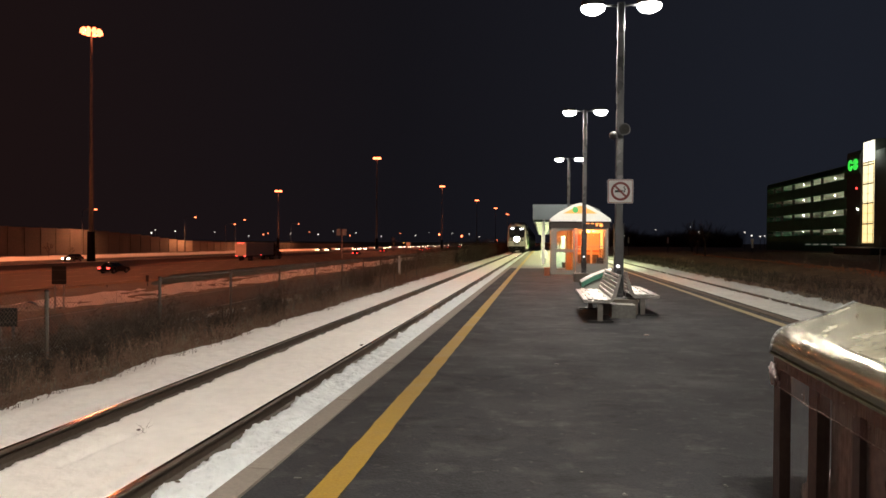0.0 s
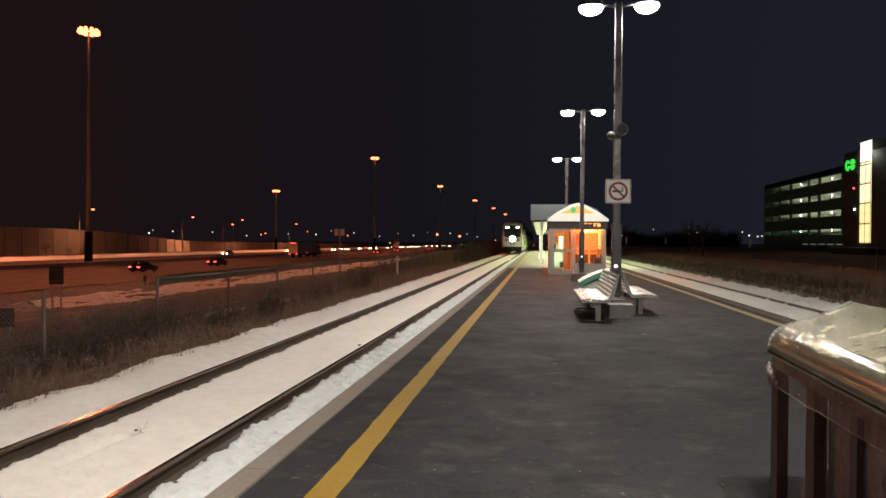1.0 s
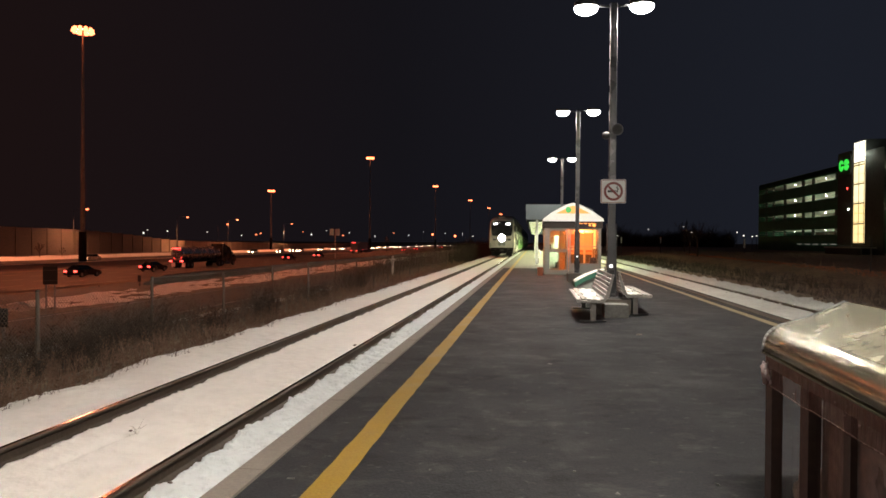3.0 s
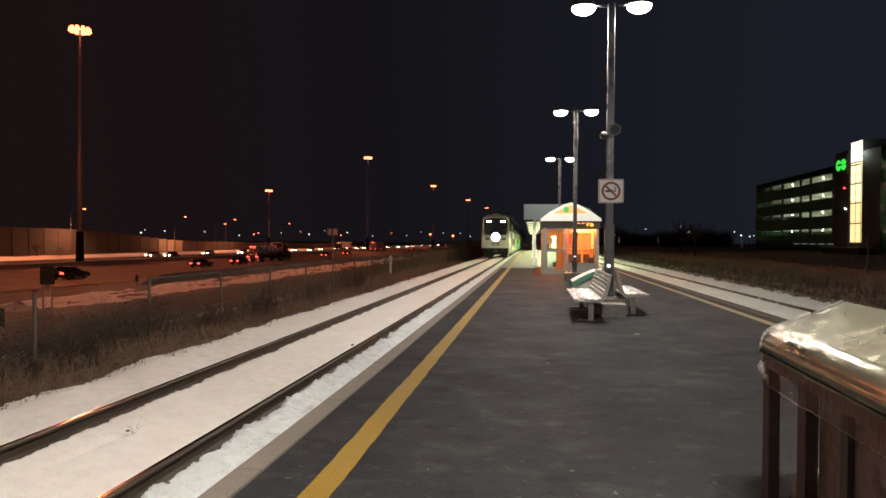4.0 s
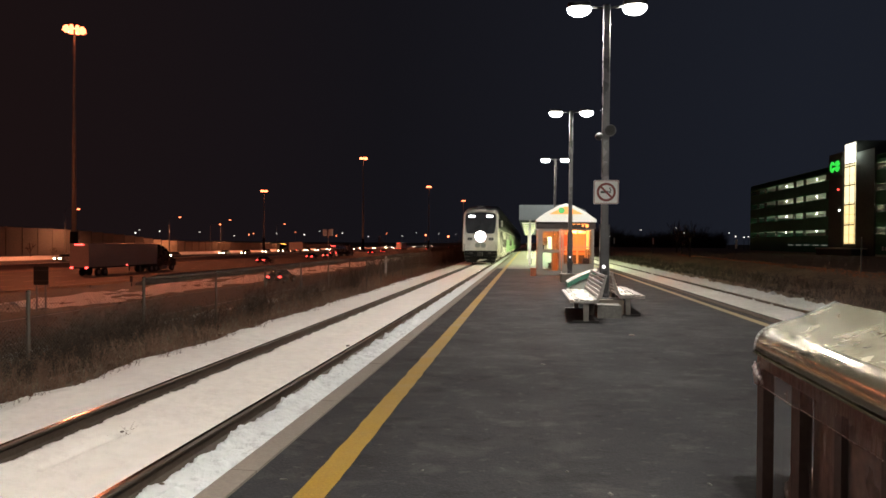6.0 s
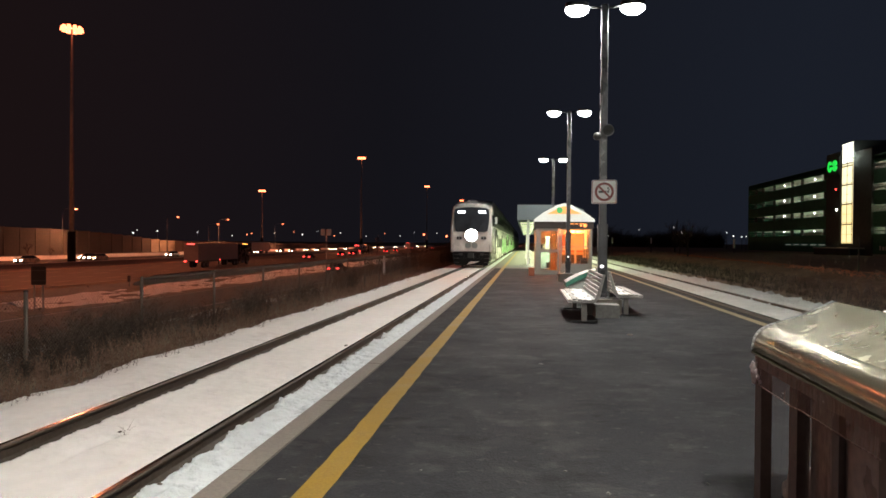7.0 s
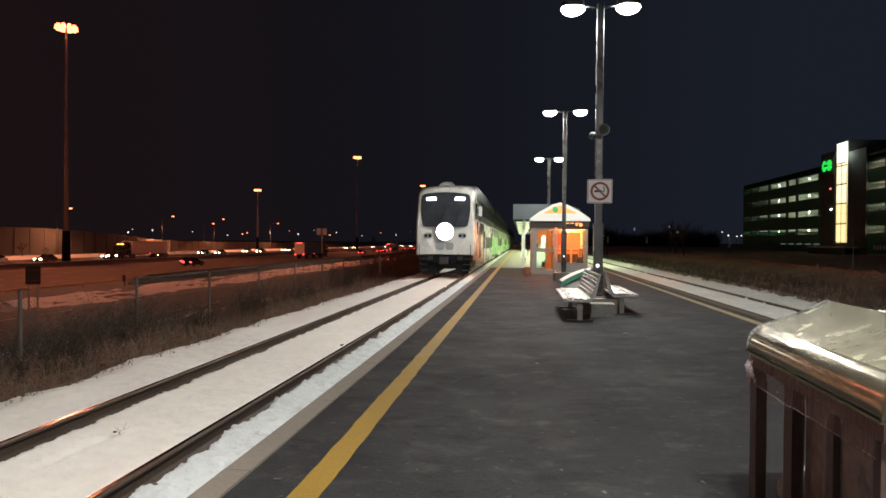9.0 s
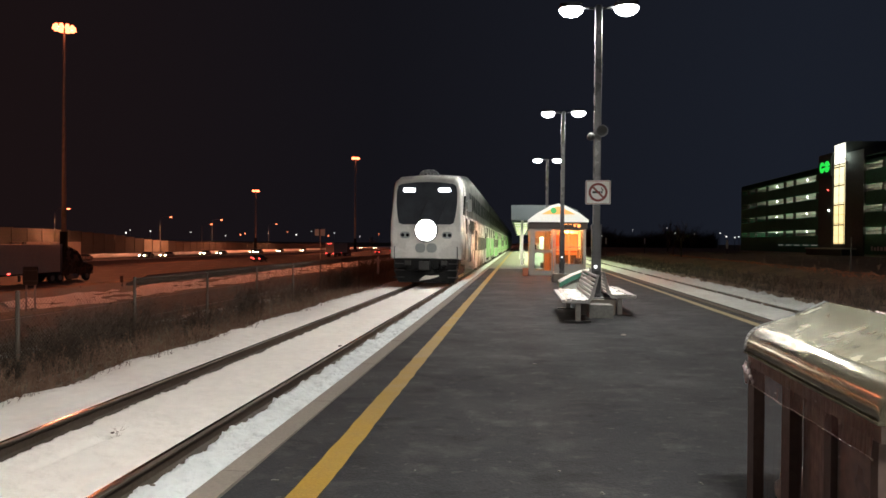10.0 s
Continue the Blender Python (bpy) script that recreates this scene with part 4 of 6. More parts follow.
    box(bm, 1.45, 2.6, 3.5, 3.95, 0.45, 0.5)
    box(bm, 1.45, 2.6, 3.93, 3.98, 0.5, 0.95)
    for x in (1.55, 2.55):
        box(bm, x, x + 0.06, 3.55, 3.9, 0.05, 0.45)
    part("inner_bench", bm, BROWNHEAD, t, "dark bench inside", bevel=0.01)
    return t


shelter()
# The tub's orange is the shelter light put into its colour.
bm = boxes((0.18, 0.44, 32.7, 33.15, 0.0, 0.34), (0.2, 0.42, 32.66, 32.7, 0.05, 0.28), (0.16, 0.46, 32.68, 33.17, 0.34, 0.38))
tagged(part("orange_lit_tub", bm, REDBRICK, bevel=0.02), "small tub beside the shelter, coloured as lit orange", "tub")

# ---- platform canopy ----
CANOPYMETAL = material("pale_blue_canopy_metal", (0.11, 0.135, 0.145), 0.6, 0.1, grain=10, amount=0.1)
TUBEDIM = material("fluorescent_diffuser", (0.8, 0.9, 0.6), 0.4, glow=(0.88, 1.0, 0.62), power=1.1)
TUBE = material("fluorescent_tube", (0.8, 0.9, 0.6), 0.4, glow=(0.85, 1.0, 0.55), power=7)


def canopy():
    t = thing("platform_canopy", (1.75, 48, 0), "long pale metal platform canopy with green fluorescent light", "canopy")
    L = 84.0
    bm = bmesh.new()
    prism(bm, [(-2.33, 3.2), (2.33, 3.2), (2.33, 3.9), (1.4, 4.27), (-2.33, 4.27)], 0, L)
    part("roof", bm, CANOPYMETAL, t, "pale metal roof with a deep fascia", bevel=0.02)
    for i in range(14):
        for s in (-1.55, 1.55):
            part("column", boxes((s - 0.09, s + 0.09, 0.8 + 6 * i, 0.98 + 6 * i, 0, 3.2)), WHITE, t, "white steel column", bevel=0.01)
        part("rib", boxes((-2.3, 2.3, 0.83 + 6 * i, 0.95 + 6 * i, 3.05, 3.198)), CANOPYMETAL, t)
        for y in (2.0, 4.0, 6.0):
            lf = part("light_fitting", boxes((-2.18, -0.85, y + 6 * i - 0.15, y + 6 * i + 0.15, 3.10, 3.197)), WHITE, t, "white fluorescent light fitting", bevel=0.01)
            part("diffuser", boxes((-2.12, -0.9, y + 6 * i - 0.10, y + 6 * i + 0.10, 3.075, 3.099)), TUBEDIM, lf, "glowing diffuser")
        part("light_fitting", boxes((-0.08, 0.08, 2.2 + 6 * i, 4.8 + 6 * i, 3.11, 3.196)), TUBE, t, "glowing fluorescent light fitting")
    return t


canopy()
for i, (y, h) in enumerate(((50.2, 1.2), (56.5, 1.3), (63, 1.2))):
    b = thing("platform_bench", (0.2, y, 0), "pale slatted bench under the canopy", "bench", "canopy benches")
    part("seat", boxes((-0.2, 0.25, 0, 1.8, 0.42, 0.47)), WHITE, b, bevel=0.01)
    part("backrest", boxes((0.22, 0.27, 0, 1.8, 0.5, 0.9)), WHITE, b, bevel=0.01)
    for q in (0.15, 1.6):
        part("leg", boxes((-0.05, 0.15, q, q + 0.06, 0, 0.42)), STEEL, b)

# ---- benches ----
SLAT = material("pale_bench_slat", (0.46, 0.44, 0.41), 0.6, grain=25, amount=0.2, stain=5)
LEGMAT = material("worn_pale_pedestal", (0.25, 0.23, 0.21), 0.7, grain=25, amount=0.25)


def bench(x, y0, length, face, lab):
    """A slatted bench along the platform; face -1 looks towards the near track."""
    t = thing("bench", (x, y0, 0), lab, "bench", "back-to-back benches")
    prof = [(-0.30, 0.44), (-0.20, 0.455), (-0.10, 0.45), (0.0, 0.44), (0.10, 0.43), (0.18, 0.45)]
    back = [(0.235, 0.53), (0.262, 0.61), (0.288, 0.69), (0.313, 0.77), (0.338, 0.85), (0.36, 0.93)]
    f = face
    for px, pz in prof:
        x0, x1 = sorted((-f * (px - 0.04), -f * (px + 0.04)))
        part("seat_slat", boxes((x0, x1, 0, length, pz - 0.014, pz + 0.014)), SLAT, t, bevel=0.005)
    for px, pz in back:
        x0, x1 = sorted((-f * (px - 0.014), -f * (px + 0.014)))
        part("back_slat", boxes((x0, x1, 0, length, pz - 0.026, pz + 0.026)), SLAT, t, bevel=0.005)
    for q in (0.0, length / 2, length - 0.05):
        bm = bmesh.new()
        pts = [(-0.33, 0.395), (0.2, 0.39), (0.30, 0.52), (0.40, 0.96), (0.37, 0.97), (0.24, 0.56), (0.17, 0.425), (-0.33, 0.428)]
        prism(bm, [(-f * px, pz) for px, pz in pts], q, q + 0.05)
        part("end_frame", bm, SLAT, t, "pale cast side frame", bevel=0.006)
    for q in (0.10, length - 0.3):
        bm = boxes((-0.05, 0.05, q, q + 0.12, 0.02, 0.40), (-0.16, 0.16, q + 0.02, q + 0.10, 0.372, 0.40))
        lg = part("pedestal", bm, LEGMAT, t, "worn pale pedestal leg", bevel=0.012)
        part("foot_plate", boxes((-0.26, 0.26, q + 0.01, q + 0.11, 0.0, 0.025)), DARKSTEEL, lg, bevel=0.006)
    # snow lying on the slats
    rnd = random.Random(int(y0 * 10))
    bm = bmesh.new()
    ny, nx = 44, 9
    g = []
    for j in range(ny + 1):
        yy = length * j / ny
        row = []
        for i in range(nx + 1):
            px = -0.32 + 0.52 * i / nx
            v = noise.noise((px * 6, yy * 3.2, y0)) + 0.5 * noise.noise((px * 16, yy * 11, y0)) + (0.35 if px > -0.1 else 0)
            z = 0.452 + (0.045 * max(-0.6, v - 0.12) + 0.05 * max(0, px - 0.05) if 0 < i < nx else -0.03)
            row.append(bm.verts.new((-f * px, yy, z)))
        g.append(row)
    for a, b in zip(g, g[1:]):
        for i in range(nx):
            bm.faces.new((a[i], a[i + 1], b[i + 1], b[i]))
    part("snow_cover", bm, SNOW, t, "patchy snow lying on the seat", smooth=True)
    if f > 0:
        for _ in range(5):
            px, yy = rnd.uniform(-0.22, 0.05), rnd.uniform(0.3, length * 0.5)
            bm = bmesh.new()
            tube(bm, (-f * px, yy, 0.45), (-f * px + rnd.uniform(-0.05, 0.05), yy + rnd.uniform(-0.04, 0.04), rnd.uniform(0.50, 0.57)), 0.005, 0.002, 5)
            part("ice_spike", bm, SNOW, t, "thin frozen white stalk")
    return t


bench(1.20, 13.75, 3.1, -1, "pale slatted steel bench with snow on its seat")
bench(2.24, 15.2, 3.0, 1, "pale slatted bench in shade with snowy seat")
structure("bench_plinth", boxes((1.50, 2.0, 14.62, 15.15, 0.0, 0.28)), PALEPLAT, "low pale concrete plinth between the benches", "plinth", 0.02)

# ---- grit box with a green lid ----
GREENLID = material("green_plastic_lid", (0.055, 0.185, 0.125), 0.45, grain=20, amount=0.15)
gb = thing("grit_box", (1.08, 18.7, 0), "pale grit box with a curved green lid under snow", "grit box")
bm = bmesh.new()
prism(bm, [(0.10, 0), (0.9, 0), (0.95, 0.69), (0.7, 0.655), (0.35, 0.53), (0.08, 0.38)], 0, 0.8)
part("body", bm, PALEBOX, gb, bevel=0.02)
lid = [(0.03, 0.375), (0.18, 0.465), (0.38, 0.575), (0.64, 0.68), (0.98, 0.735)]
bm = bmesh.new()
prism(bm, lid + [(x, z + 0.135) for x, z in lid[::-1]], -0.05, 0.85)
part("lid", bm, GREENLID, gb, "curved green lid", bevel=0.01)
bm = bmesh.new()
prism(bm, [(x, z + 0.137) for x, z in lid] + [(x, z + 0.153 + 0.008 * math.sin(9 * x)) for x, z in lid[::-1]], -0.04, 0.84)
part("snow_cap", bm, SNOW, gb, "snow on the lid", bevel=0.015)

# ---- things on the lamp posts ----
SIGNWHITE = material("sign_white", (0.86, 0.85, 0.84), 0.45, grain=20, amount=0.06)
SIGNRED = material("sign_red", (0.26, 0.06, 0.05), 0.5, grain=20, amount=0.12)
SIGNBLACK = material("sign_black", (0.04, 0.035, 0.035), 0.5)
GLOWDISC = material("glowing_white_disc", (0.9, 0.9, 0.9), 0.3, glow=(1, 1, 1), power=2.5)
sg = thing("no_smoking_sign", (LAMP_X + 0.015, 15.58, 2.76), "square white no-smoking sign with red ring on the post", "sign")
bm = bmesh.new()
prism(bm, rounded(0.56, 0.54, 0.03, 4), -0.006, 0.006)
part("plate", bm, SIGNWHITE, sg, bevel=0.002)
bm = bmesh.new()
prism(bm, rounded(0.54, 0.52, 0.03, 4), -0.009, -0.0062)
bdr = part("border", bm, SIGNRED, sg, "thin red border")
bm = bmesh.new()
prism(bm, rounded(0.515, 0.495, 0.025, 4), -0.012, -0.0092)
part("face", bm, SIGNWHITE, sg)
bm = bmesh.new()
n = 40
for i in range(n):
    a0, a1 = 2 * math.pi * i / n, 2 * math.pi * (i + 1) / n
    bm.faces.new([bm.verts.new((r * math.cos(a), -0.015, r * math.sin(a))) for r, a in ((0.160, a0), (0.212, a0), (0.212, a1), (0.160, a1))])
bmesh.ops.remove_doubles(bm, verts=bm.verts, dist=0.0001)
box(bm, -0.172, 0.172, -0.016, -0.0135, -0.022, 0.022, Matrix.Rotation(radians(45), 4, "Y"))
part("ring", bm, SIGNRED, sg, "red prohibition ring and bar")
bm = boxes((-0.125, 0.05, -0.0145, -0.0125, -0.024, 0.024), (0.065, 0.10, -0.0145, -0.0125, -0.024, 0.024))
prev = None
for i in range(6):
    q = (0.09 + 0.02 * math.sin(i * 1.3), -0.0135, 0.03 + 0.015 * i)
    if prev:
        tube(bm, prev, q, 0.011, 0.011, 5)
    prev = q
part("cigarette", bm, SIGNBLACK, sg, "black cigarette pictogram")
part("bracket", boxes((-0.05, 0.05, 0.006, 0.05, -0.1, 0.1)), STEEL, sg)
sp = thing("loudspeaker", (LAMP_X - 0.03, 15.6, 4.12), "round grey loudspeaker clamped to the lamp post", "loudspeaker")
bm = bmesh.new()
tube(bm, (0.09, -0.24, 0), (0.09, -0.02, 0), 0.135, 0.09, 18)
part("horn", bm, POLE, sp)
bm = bmesh.new()
tube(bm, (0.09, -0.245, 0), (0.09, -0.241, 0), 0.115, 0.115, 18)
part("grille", bm, DARKSTEEL, sp, "dark grille")
bm = bmesh.new()
bmesh.ops.create_uvsphere(bm, u_segments=14, v_segments=8, radius=0.09, matrix=Matrix.Translation((-0.13, -0.08, -0.11)))
part("dome", bm, POLE, sp, "small grey camera dome", smooth=True)
# Discs shine by their own glow, not by reflected light.
for x, y, z, r in ((LAMP_X - 0.02, 15.575, 1.07, 0.035), (LAMP_X + 0.0, 27.975, 1.02, 0.03)):
    bm = bmesh.new()
    tube(bm, (x, y, z), (x, y + 0.03, z), r, r, 14)
    tagged(part("reflector", bm, GLOWDISC), "small round glowing white disc on a lamp post", "reflector", "post reflectors")

# ---- litter bin ----
BRONZE = material("bronze_lid_metal", (0.36, 0.325, 0.23), 0.20, 0.85, grain=22, amount=0.18, stain=2.5, bump=0.0, vary=0.01)
BRONZETOP = material("lit_frosted_lid_top", (0.325, 0.31, 0.23), 0.24, 0.5, grain=16, amount=0.30, stain=4.0, bump=0.02, vary=0.06)
BROWN = material("brown_bin_frame", (0.30, 0.225, 0.195), 0.5, 0.2, grain=25, amount=0.3, stain=4, bump=0.12)
DARKBROWN = material("dark_brown_post", (0.15, 0.105, 0.09), 0.4, 0.2, grain=25, amount=0.3)
SMOKED = material("smoked_brown_panel", (0.43, 0.345, 0.305), 0.35, 0.1, grain=18, amount=0.5, stain=3, bump=0.2)
LITTER = material("crumpled_litter", (0.5, 0.38, 0.32), 0.45, grain=20, amount=0.5, stain=9, bump=0.5)
HEM = material("rolled_film_hem", (0.34, 0.25, 0.22), 0.35, grain=40, amount=0.3, stain=8)
FROST = material("frost_crust", (0.75, 0.68, 0.68), 0.6, grain=40, amount=0.15, bump=0.6)
BRUSHED = BRONZE.node_tree.nodes["Principled BSDF"]
BRUSHED.inputs["Anisotropic"].default_value = 0.85
BRUSHED.inputs["Anisotropic Rotation"].default_value = 0.25
tangent = BRONZE.node_tree.nodes.new("ShaderNodeTangent")
tangent.direction_type, tangent.axis = "RADIAL", "Y"
BRONZE.node_tree.links.new(tangent.outputs[0], BRUSHED.inputs["Tangent"])
BL, BD = 1.63, 0.84
lb = thing("litter_bin", Matrix.Translation((1.345, 2.65, 0)) @ Matrix.Rotation(radians(-2.0), 4, "Z"), "large brown metal recycling bin with a bronze ridged lid", "bin")
bm = bmesh.new()
prof = [(-0.02, 0.953), (-0.03, 0.965), (-0.026, 1.0), (-0.018, 1.035), (-0.004, 1.060), (0.014, 1.080), (0.036, 1.097), (0.060, 1.109), (0.10, 1.124), (0.25, 1.178), (0.42, 1.262), (0.59, 1.178), (0.75, 1.10), (0.82, 1.07), (0.86, 1.02), (0.87, 0.953)]
loops = []
for yy, k in ((-0.03, -0.03), (-0.02, -0.008), (0.0, 0.0), (BL - 0.03, 0.0), (BL - 0.012, -0.008), (BL, -0.03)):
    loops.append([(x, yy, max(0.953, z + k)) for x, z in prof])
loft(bm, loops)
# Upper slopes get a tone for frost plus their brighter shading.
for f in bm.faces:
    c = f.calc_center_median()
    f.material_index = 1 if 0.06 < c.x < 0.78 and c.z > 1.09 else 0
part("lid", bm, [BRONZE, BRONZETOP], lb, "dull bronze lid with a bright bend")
bm = bmesh.new()
for p, q in zip(prof[1:], prof[2:-1]):
    tube(bm, (p[0], BL - 0.012, p[1] + 0.002), (q[0], BL - 0.012, q[1] + 0.002), 0.007, 0.007, 6)
part("lid_rim", bm, STEEL, lb, "rolled steel rim at the end of the lid")
bm = bmesh.new()
for x, y, l, a in ((0.20, 1.05, 0.05, 0.4), (0.27, 0.72, 0.035, -0.3), (0.14, 1.28, 0.03, 0.9), (0.31, 1.30, 0.07, 1.2)):
    z = 1.105 + (x - 0.10) * 0.4867 + 0.001
    tube(bm, (x, y, z), (x + l * math.sin(a) * 0.3, y + l * math.cos(a), z + l * math.sin(a) * 0.146), 0.0035, 0.0015, 5)
part("lid_scratch", bm, DARKBROWN, lb, "dark scratches in the lid")
part("lid_trim", boxes((-0.035, 0.875, -0.035, BL + 0.005, 0.940, 0.952)), BRONZE, lb, "thin dull trim under the lid")
part("upper_band", boxes((-0.012, 0.85, -0.012, BL - 0.01, 0.868, 0.939)), BROWN, lb, "brown top rail", bevel=0.008)
POSTS = ((0.0, 0.06), (0.415, 0.07), (0.905, 0.115), (1.485, 0.115))
for y0, w in POSTS:
    for x0 in (-0.015, 0.79):
        part("post", boxes((x0, x0 + 0.06, y0, y0 + w, 0.02, 0.868)), DARKBROWN, lb, "dark brown post", bevel=0.010)
part("panel", boxes((0.012, 0.03, 0.062, 0.413, 0.06, 0.866)), SMOKED, lb, "smoked brown side panel", bevel=0.004)
part("core", boxes((0.05, 0.78, 0.05, 0.90, 0.03, 0.86)), SMOKED, lb, "smoked brown inner bin", bevel=0.01)
part("lower_rail", boxes((-0.008, 0.03, 0.0, BL - 0.03, 0.03, 0.085)), BROWN, lb, "brown lower rail", bevel=0.006)


def film_sheet(x, y0, y1, z0, z1, folds, depth, seed, ny=60, nz=24, x_amp=0.0):
    """A hanging plastic sheet with upright folds; its lower edge may differ at each end."""
    bm = bmesh.new()
    g = []
    for j in range(ny + 1):
        v = j / ny
        yy = y0 + (y1 - y0) * v
        zb = z0[0] + (z0[1] - z0[0]) * v + 0.012 * noise.noise((yy * 9, seed, 0))
        row = []
        for i in range(nz + 1):
            zz = zb + (z1 - zb) * i / nz
            w = depth * (noise.noise((yy * folds, zz * 2.2, seed)) + 0.6 * noise.noise((yy * folds * 2.7, zz * 4, seed + 3))) * (1 - 0.8 * i / nz)
            row.append(bm.verts.new((x + w - x_amp * (1 - i / nz) ** 2, yy, zz)))
        g.append(row)
    for a, b in zip(g, g[1:]):
        for i in range(nz):
            f = bm.faces.new((a[i], a[i + 1], b[i + 1], b[i]))
            f.smooth = True
    return bm


FILM = plastic_film("clear_plastic_film", (0.62, 0.55, 0.50), 0.02, 0.30)
FOLDFILM = plastic_film("folded_plastic_film", (0.55, 0.46, 0.40), 0.12, 0.5)
CUFF = plastic_film("brown_cuff_film", (0.46, 0.31, 0.26), 0.35, 0.75)
part("bag", film_sheet(0.035, 1.022, 1.484, (0.08, 0.08), 0.866, 9, 0.014, 2), FILM, lb, "clear plastic rubbish bag")
part("bag", film_sheet(0.022, 0.487, 0.903, (0.08, 0.08), 0.866, 30, 0.010, 5, 110), FOLDFILM, lb, "milky plastic bag in fine upright folds")
part("bag_cuff", film_sheet(-0.021, 0.02, BL - 0.05, (0.80, 0.768), 0.932, 9, 0.009, 8, 110, 18, 0.006), CUFF, lb, "brownish clear bag cuff folded over the rim")
bm = bmesh.new()
prev = None
for i in range(31):
    v = i / 30
    q = (-0.027 + 0.004 * math.sin(7 * v), 0.02 + (BL - 0.08) * v, 0.80 - 0.032 * v + 0.010 * noise.noise((9 * v, 3.1, 0)))
    if prev:
        tube(bm, prev, q, 0.0032, 0.0032, 5)
    prev = q
part("cuff_hem", bm, HEM, lb, "rolled hem of the bag cuff")
bm = bmesh.new()
bmesh.ops.create_icosphere(bm, subdivisions=4, radius=0.17, matrix=Matrix.Translation((0.30, BL - 0.30, 0.19)))
for v in bm.verts:
    d = v.co - Vector((0.30, BL - 0.30, 0.19))
    v.co += d * (0.5 * noise.noise(v.co * 9) + 0.3 * abs(noise.noise(v.co * 22)))
    v.co.z = max(v.co.z, 0.035)
part("rubbish", bm, LITTER, lb, "crumpled pale rubbish in the bag", smooth=True)
part("base", boxes((0.0, 0.84, 0.0, BL - 0.02, 0.0, 0.03)), DARKSTEEL, lb)
bm = bmesh.new()
rnd = random.Random(4)
for i in range(120):
    yy = rnd.uniform(0.0, 1.12) * rnd.uniform(0.75, 1.0)
    bmesh.ops.create_icosphere(bm, subdivisions=1, radius=rnd.uniform(0.004, 0.012), matrix=Matrix.Translation((0.425 + rnd.uniform(-0.010, 0.02), yy, 1.256)))
tagged(part("frost", bm, FROST, lb, "crust of frost along the ridge", smooth=True), kind="stuff")
bm = bmesh.new()
for dy, dz, r, k in ((0.0, 0.0, 0.032, 1.5), (-0.035, -0.012, 0.024, 1.3), (0.012, -0.058, 0.016, 2.0), (-0.07, -0.03, 0.014, 1.2), (-0.10, -0.05, 0.009, 1.4)):
    n0 = len(bm.verts)
    c = Vector((-0.024, BL - 0.05 + dy, 0.845 + dz))
    bmesh.ops.create_icosphere(bm, subdivisions=3, radius=r, matrix=Matrix.Translation(c) @ Matrix.Diagonal((0.7, 1.0, k, 1)))
    bm.verts.ensure_lookup_table()
    for v in bm.verts[n0:]:
        v.co += (v.co - c) * (0.7 * noise.noise(v.co * 38) + 0.4 * noise.noise(v.co * 90))
part("ice_lump", bm, FROST, lb, "lump of ice at the corner", smooth=True)
bm = bmesh.new()
for i in range(14):
    yy, zz = rnd.uniform(0.1, BL - 0.1), rnd.uniform(0.80, 0.99)
    bmesh.ops.create_icosphere(bm, subdivisions=1, radius=rnd.uniform(0.002, 0.005), matrix=Matrix.Translation((-0.022 if zz > 0.93 else -0.013, yy, zz)))
tagged(part("droplets", bm, FROST, lb, "frozen droplets"), kind="stuff")
bm = bmesh.new()
bmesh.ops.create_icosphere(bm, subdivisions=1, radius=0.045, matrix=Matrix.Translation((1.82, 12.0, 0.010)) @ Matrix.Diagonal((1.2, 0.6, 0.3, 1)))
tagged(part("ice_chunk", bm, SLUSH), "small dirty chunk of ice on the asphalt", "ice")

LITTERCHIP = material("pale_litter", (0.14, 0.135, 0.12), 0.6, grain=40, amount=0.3)
rnd = random.Random(12)
for x, y, l, w in ((-1.6, 4.31, 0.05, 0.012), (1.22, 4.63, 0.03, 0.015), (-0.71, 4.62, 0.02, 0.012), (0.29, 4.74, 0.02, 0.012), (0.54, 4.36, 0.03, 0.02), (0.22, 8.89, 0.06, 0.03)):
    bm = boxes((-l / 2, l / 2, -w / 2, w / 2, 0.0, 0.006))
    for v in bm.verts:
        v.co += Vector((rnd.uniform(-1, 1) * w * 0.3, rnd.uniform(-1, 1) * w * 0.3, rnd.uniform(0, 0.006)))
    tagged(part("litter", bm, LITTERCHIP, at=pose(x, y, 0.002, 0, 0, rnd.uniform(0, 180))), "small pale scrap of litter on the asphalt", "litter", "litter scraps")

# ---- chain-link fence ----
FX, FZ0, FZ1 = -7.74, -0.78, 0.82
WIRE = material("dull_fence_wire", (0.15, 0.122, 0.095), 0.6, 0.5, grain=30, amount=0.2, bump=0)
POST = material("weathered_fence_post", (0.088, 0.068, 0.052), 0.7, 0.1, grain=25, amount=0.25)
fence = thing("chain_link_fence", (FX, 0, 0), "weathered chain-link fence on steel posts in dead brush", "fence", kind="structure")
pm = bmesh.new()
tube(pm, (0, 0, FZ0 - 0.3), (0, 0, FZ1), 0.033, 0.031, 8)
tube(pm, (0, 0, FZ1), (0, 0, FZ1 + 0.03), 0.042, 0.02, 8)
pmesh = tag_mesh("fence_post", pm, POST)
FY = [9.63 + 3.2 * k for k in range(-4, 26)]
for i, y in enumerate(FY):
    p = new("fence_post", pmesh)
    p.parent, p.location = fence, (0, y, -0.05 if i < 5 else 0.0)
bm = bmesh.new()
for a, b in zip(FY[5:], FY[6:]):
    tube(bm, (0, a, FZ1 - 0.02), (0, b, FZ1 - 0.02 + 0.01 * math.sin(b)), 0.021, 0.021, 6)
part("top_rail", bm, POST, fence, "steel top rail")


